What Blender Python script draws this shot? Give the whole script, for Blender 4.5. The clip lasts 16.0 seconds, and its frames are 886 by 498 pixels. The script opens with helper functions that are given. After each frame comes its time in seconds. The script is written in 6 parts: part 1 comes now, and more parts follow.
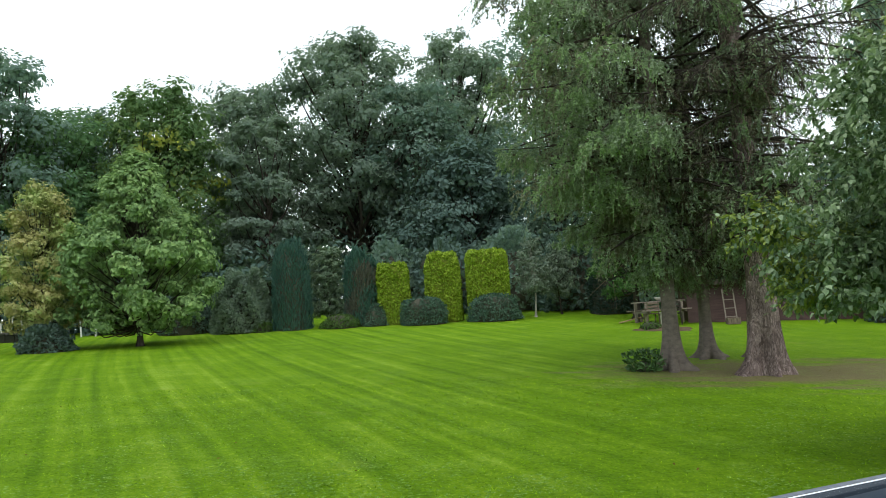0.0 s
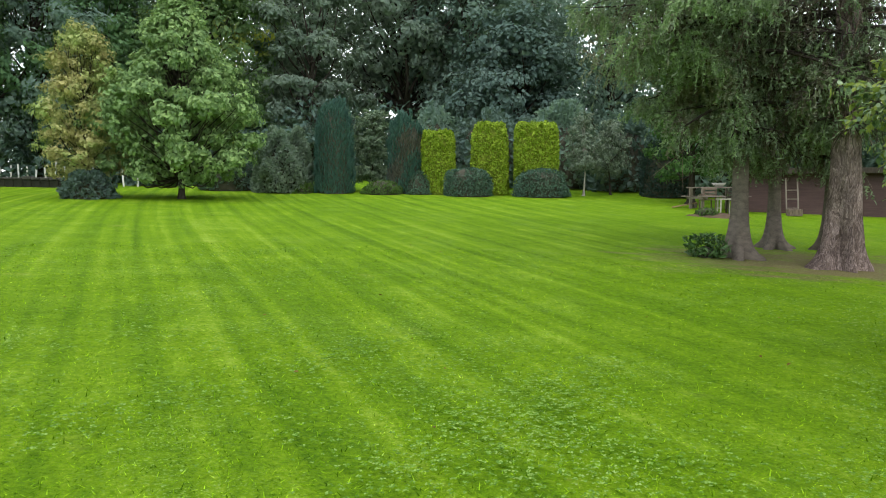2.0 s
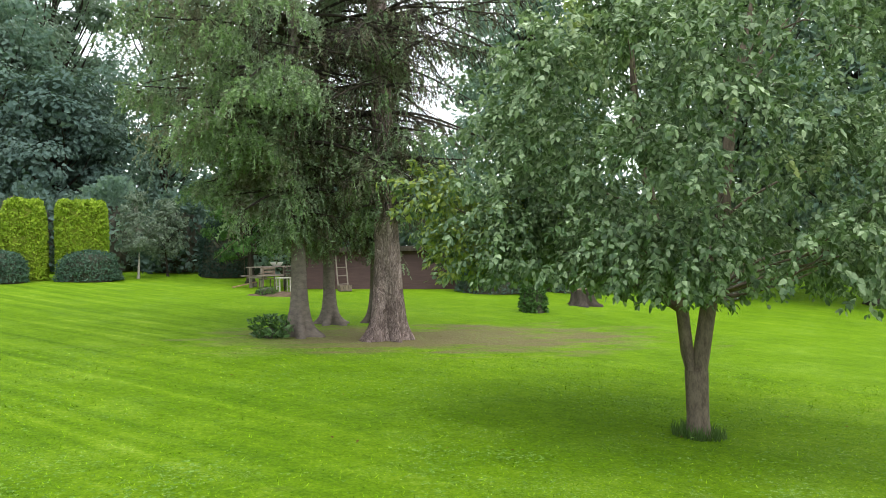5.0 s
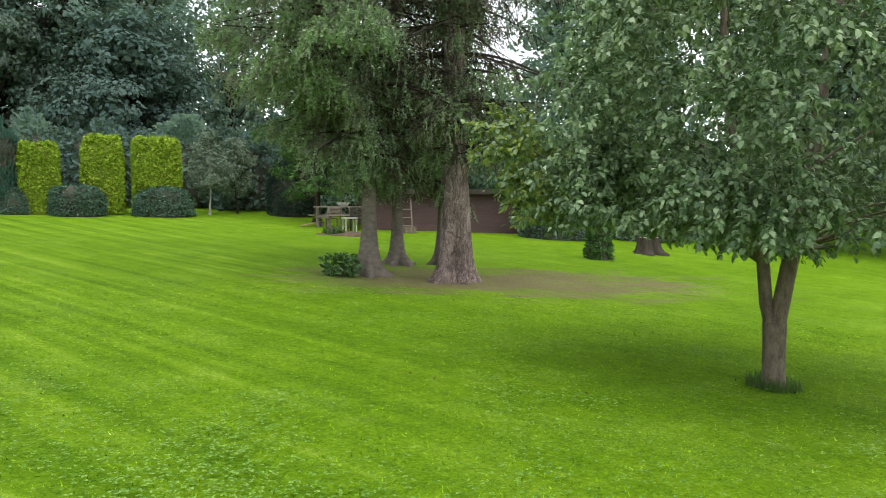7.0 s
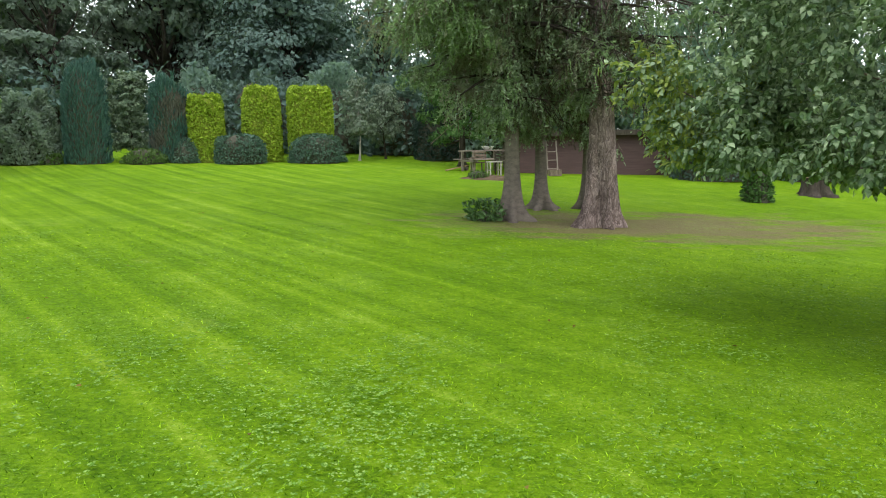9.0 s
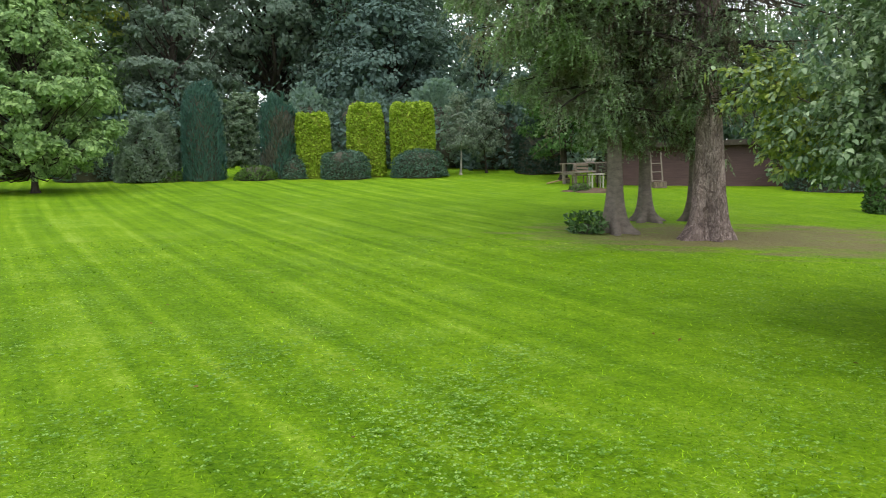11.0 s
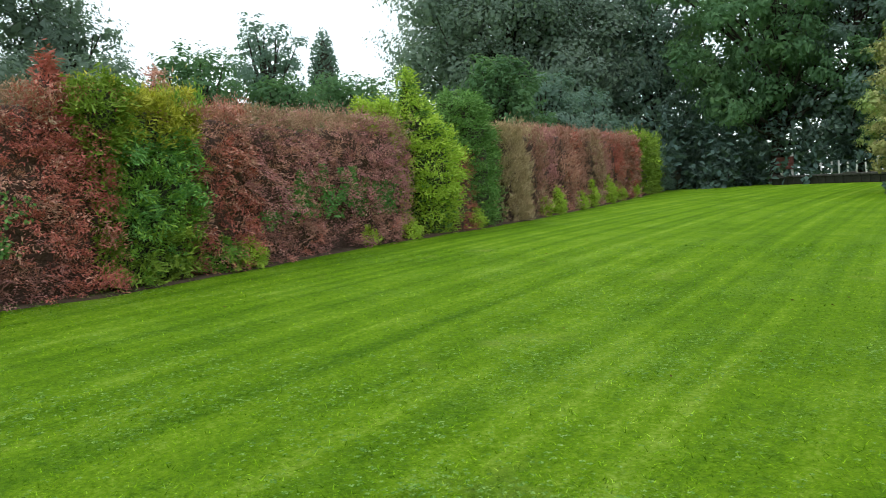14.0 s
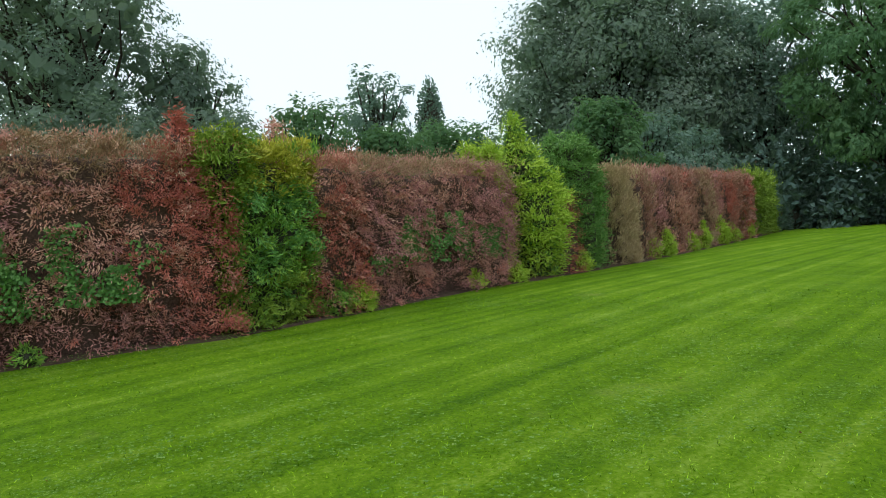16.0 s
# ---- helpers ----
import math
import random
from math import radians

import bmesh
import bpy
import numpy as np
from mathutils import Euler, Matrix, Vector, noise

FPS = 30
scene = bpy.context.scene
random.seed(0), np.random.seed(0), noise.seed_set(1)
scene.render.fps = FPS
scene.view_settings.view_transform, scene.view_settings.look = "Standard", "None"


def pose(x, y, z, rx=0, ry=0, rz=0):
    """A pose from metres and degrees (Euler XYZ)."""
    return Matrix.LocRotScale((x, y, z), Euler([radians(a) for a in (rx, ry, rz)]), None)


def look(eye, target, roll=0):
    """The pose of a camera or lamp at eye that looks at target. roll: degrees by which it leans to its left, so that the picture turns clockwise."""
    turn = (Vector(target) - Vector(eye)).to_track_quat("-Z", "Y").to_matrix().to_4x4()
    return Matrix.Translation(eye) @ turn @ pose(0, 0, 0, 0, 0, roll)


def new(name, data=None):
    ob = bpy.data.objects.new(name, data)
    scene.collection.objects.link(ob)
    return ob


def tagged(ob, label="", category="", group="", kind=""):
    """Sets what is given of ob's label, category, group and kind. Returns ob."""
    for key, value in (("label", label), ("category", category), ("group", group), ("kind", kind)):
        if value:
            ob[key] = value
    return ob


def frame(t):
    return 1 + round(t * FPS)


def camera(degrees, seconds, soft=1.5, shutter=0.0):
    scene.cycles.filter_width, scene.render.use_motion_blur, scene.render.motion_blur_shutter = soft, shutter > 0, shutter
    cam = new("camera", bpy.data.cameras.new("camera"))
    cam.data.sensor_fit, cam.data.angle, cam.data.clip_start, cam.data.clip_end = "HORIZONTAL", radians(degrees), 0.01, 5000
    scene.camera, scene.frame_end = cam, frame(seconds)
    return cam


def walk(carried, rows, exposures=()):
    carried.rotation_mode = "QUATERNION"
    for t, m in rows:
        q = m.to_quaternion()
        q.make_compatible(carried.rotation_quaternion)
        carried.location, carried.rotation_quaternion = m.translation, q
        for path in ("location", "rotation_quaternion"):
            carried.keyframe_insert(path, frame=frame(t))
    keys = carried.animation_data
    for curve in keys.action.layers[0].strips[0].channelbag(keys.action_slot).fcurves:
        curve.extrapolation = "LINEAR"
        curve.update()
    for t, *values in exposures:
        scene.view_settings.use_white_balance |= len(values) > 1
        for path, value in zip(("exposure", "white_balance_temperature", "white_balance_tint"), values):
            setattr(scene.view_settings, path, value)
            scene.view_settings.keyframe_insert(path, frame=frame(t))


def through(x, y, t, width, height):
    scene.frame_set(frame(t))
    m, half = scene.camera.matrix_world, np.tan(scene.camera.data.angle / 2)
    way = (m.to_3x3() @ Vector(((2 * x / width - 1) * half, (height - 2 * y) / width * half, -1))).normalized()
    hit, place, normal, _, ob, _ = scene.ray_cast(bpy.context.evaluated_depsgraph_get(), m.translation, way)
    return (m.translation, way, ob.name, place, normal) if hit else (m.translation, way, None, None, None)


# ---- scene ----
FOV = 60.30
ROWS = [
    (0, 0.761, -0.688, 1.649, 94.96, 3.80, 5.63),
    (0.5, 0.734, -0.473, 1.624, 92.39, 4.49, 5.35),
    (1, 0.657, -0.299, 1.599, 90.12, 6.48, 5.84),
    (1.5, 0.499, -0.151, 1.581, 89.79, 3.25, 2.37),
    (2, 0.349, 0.064, 1.524, 85.67, 0.10, 8.31),
    (2.5, 0.323, 0.267, 1.484, 83.68, -0.72, 5.41),
    (3, 0.213, 0.259, 1.569, 83.15, -0.03, -16.70),
    (3.5, 0.214, 0.292, 1.495, 83.46, 0.16, -19.30),
    (4, 0.231, 0.271, 1.557, 87.51, 0.07, -20.18),
    (4.5, 0.294, 0.216, 1.633, 90.85, 1.43, -22.19),
    (4.7, 0.292, 0.214, 1.637, 91.17, 1.62, -24.04),
    (6.8, 0.059, 0.194, 1.649, 86.76, -0.01, -22.39),
    (7, 0.068, 0.224, 1.635, 86.80, 0.13, -19.65),
    (7.5, 0.088, 0.234, 1.647, 86.97, 1.56, -15.12),
    (8, 0.100, 0.280, 1.650, 86.08, 2.02, -11.96),
    (8.5, 0.084, 0.247, 1.678, 83.87, 2.52, -8.12),
    (9, 0.142, 0.222, 1.680, 82.59, 1.20, -8.71),
    (9.2, 0.174, 0.231, 1.668, 82.69, 0.74, -12.39),
    (11.3, 0.123, 0.157, 1.651, 84.13, 2.00, 4.80),
    (11.5, 0.110, 0.112, 1.661, 84.18, 1.96, 9.37),
    (12, 0.038, 0.138, 1.644, 84.45, 1.90, 17.06),
    (12.5, 0.013, 0.074, 1.654, 85.29, 1.95, 28.93),
    (13, -0.022, 0.049, 1.636, 85.87, 1.41, 45.85),
    (13.5, -0.044, 0.014, 1.647, 86.19, 1.42, 55.14),
    (14, -0.073, -0.032, 1.651, 86.57, 2.66, 64.12),
    (14.5, -0.044, -0.067, 1.656, 86.93, 3.90, 70.74),
    (15, -0.065, -0.068, 1.657, 87.18, 4.69, 72.82),
    (15.5, -0.050, -0.100, 1.680, 87.59, 4.01, 72.09),
    (16, -0.079, -0.097, 1.701, 90.03, 2.96, 71.83),
]

cam = camera(FOV, 16.0, soft=0.6, shutter=0.1)
walk(cam, [(t, pose(x, y, z, rx, ry, rz)) for t, x, y, z, rx, ry, rz in ROWS],
     [(0, -0.05, 6350, 6), (0.5, 0.15, 6250, 4), (1, 0.17, 6300, 5), (1.5, 0.18, 6450, 8), (2.5, 0.38, 6500, 10), (3, 0.42, 6500, 10), (3.5, 0.38, 6500, 10), (4.5, 0.6, 6500, 10), (6.8, 0.4, 6500, 10), (7.5, 0.38, 6500, 10), (9, 0.46, 6500, 10), (11.5, 0.36, 6500, 10), (12, 0.36, 6450, 9), (12.5, 0.04, 6350, 8), (13.5, -0.12, 6250, 6), (15, -0.1, 6120, 4), (15.5, -0.08, 6120, 4), (16, -0.38, 6120, 4)])

# ---- sky and light: a bright overcast day ----
world = bpy.data.worlds.new("overcast_sky")
scene.world = world
world.use_nodes = True
wn, wl = world.node_tree.nodes, world.node_tree.links
wn.clear()
sky = wn.new("ShaderNodeTexSky")
sky.sky_type = "NISHITA"
sky.sun_disc = False
sky.sun_elevation, sky.sun_rotation = radians(52), radians(140)
sky.dust_density, sky.air_density = 4.0, 1.0
clear_bg = wn.new("ShaderNodeBackground")
clear_bg.inputs["Strength"].default_value = 0.05
cloud_bg = wn.new("ShaderNodeBackground")
cloud_bg.inputs["Color"].default_value = (0.94, 0.97, 1.0, 1)
cloud_bg.inputs["Strength"].default_value = 1.3
add_bg = wn.new("ShaderNodeAddShader")
world_out = wn.new("ShaderNodeOutputWorld")
wl.new(sky.outputs[0], clear_bg.inputs["Color"])
wl.new(clear_bg.outputs[0], add_bg.inputs[0])
wl.new(cloud_bg.outputs[0], add_bg.inputs[1])
wl.new(add_bg.outputs[0], world_out.inputs[0])

sun_data = bpy.data.lights.new("sun", "SUN")
sun_data.energy, sun_data.angle, sun_data.color = 0.85, radians(32), (1.0, 0.96, 0.9)
sun = new("sun", sun_data)
sun.matrix_world = look((0, 0, 40), (10, 13, 0))


# ---- materials ----
def shader(name, rough=0.7, spec=0.3):
    mat = bpy.data.materials.new(name)
    mat.use_nodes = True
    nt = mat.node_tree
    b = nt.nodes["Principled BSDF"]
    b.inputs["Roughness"].default_value = rough
    b.inputs["Specular IOR Level"].default_value = spec
    return mat, nt, b


def ramp(nt, fac, stops):
    r = nt.nodes.new("ShaderNodeValToRGB")
    els = r.color_ramp.elements
    while len(els) < len(stops):
        els.new(0.5)
    for e, (p, c) in zip(els, stops):
        e.position, e.color = p, (*c, 1)
    nt.links.new(fac, r.inputs[0])
    return r.outputs["Color"]


def noise_fac(nt, scale, detail=4, rough=0.6, coord=None, stretch=None):
    n = nt.nodes.new("ShaderNodeTexNoise")
    n.inputs["Scale"].default_value, n.inputs["Detail"].default_value, n.inputs["Roughness"].default_value = scale, detail, rough
    if coord is None:
        tc = nt.nodes.new("ShaderNodeTexCoord")
        coord = tc.outputs["Object"]
    if stretch:
        m = nt.nodes.new("ShaderNodeMapping")
        m.inputs["Scale"].default_value = stretch
        nt.links.new(coord, m.inputs[0])
        coord = m.outputs[0]
    nt.links.new(coord, n.inputs["Vector"])
    return n.outputs["Fac"]


def mix_col(nt, fac, a, b, mode="MIX"):
    m = nt.nodes.new("ShaderNodeMix")
    m.data_type, m.blend_type = "RGBA", mode
    for sock, v in ((0, fac), (6, a), (7, b)):
        if isinstance(v, bpy.types.NodeSocket):
            nt.links.new(v, m.inputs[sock])
        else:
            m.inputs[sock].default_value = v if sock == 0 else (*v, 1)
    return m.outputs[2]


def math_node(nt, op, a, b=0.0, c=0.0):
    m = nt.nodes.new("ShaderNodeMath")
    m.operation = op
    for i, v in enumerate((a, b, c)):
        if isinstance(v, bpy.types.NodeSocket):
            nt.links.new(v, m.inputs[i])
        else:
            m.inputs[i].default_value = v
    return m.outputs[0]


def bump(nt, b, height, strength=0.4, dist=0.02):
    n = nt.nodes.new("ShaderNodeBump")
    n.inputs["Strength"].default_value, n.inputs["Distance"].default_value = strength, dist
    nt.links.new(height, n.inputs["Height"])
    nt.links.new(n.outputs[0], b.inputs["Normal"])


def leaf_material(name, stops, patch=None, patch_scale=0.6, patch_cut=(0.5, 0.6), rough=0.55, spec=0.25, through=0.3, big=0.35, vary=0.44):
    """Leaves: colour varied from leaf to leaf and in larger drifts; some light passes through."""
    mat, nt, b = shader(name, rough, spec)
    geo = nt.nodes.new("ShaderNodeNewGeometry")
    drift = noise_fac(nt, big, 2)
    fac = math_node(nt, "ADD", math_node(nt, "MULTIPLY", geo.outputs["Random Per Island"], vary), math_node(nt, "MULTIPLY_ADD", drift, 0.5, 0.27 - vary / 2))
    col = ramp(nt, fac, stops)
    if patch:
        p = noise_fac(nt, patch_scale, 3)
        mask = ramp(nt, p, [(patch_cut[0], (0, 0, 0)), (patch_cut[1], (1, 1, 1))])
        col = mix_col(nt, mask, col, patch)
    nt.links.new(col, b.inputs["Base Color"])
    tr = nt.nodes.new("ShaderNodeBsdfTranslucent")
    nt.links.new(mix_col(nt, 0.5, col, (0.12, 0.2, 0.02)), tr.inputs["Color"])
    mx = nt.nodes.new("ShaderNodeMixShader")
    mx.inputs[0].default_value = through
    nt.links.new(b.outputs[0], mx.inputs[1])
    nt.links.new(tr.outputs[0], mx.inputs[2])
    nt.links.new(mx.outputs[0], nt.nodes["Material Output"].inputs["Surface"])
    return mat


def plain_material(name, a, b_col, scale=8.0, rough=0.7, spec=0.3, bump_s=0.3, bump_d=0.01, metal=0.0, stretch=None, fine=60.0):
    mat, nt, b = shader(name, rough, spec)
    f1 = noise_fac(nt, scale, 5, 0.6, stretch=stretch)
    f2 = noise_fac(nt, fine, 3, 0.6, stretch=stretch)
    fac = math_node(nt, "ADD", math_node(nt, "MULTIPLY", f1, 0.65), math_node(nt, "MULTIPLY", f2, 0.35))
    nt.links.new(ramp(nt, fac, [(0.32, a), (0.68, b_col)]), b.inputs["Base Color"])
    b.inputs["Metallic"].default_value = metal
    if bump_s:
        bump(nt, b, fac, bump_s, bump_d)
    return mat


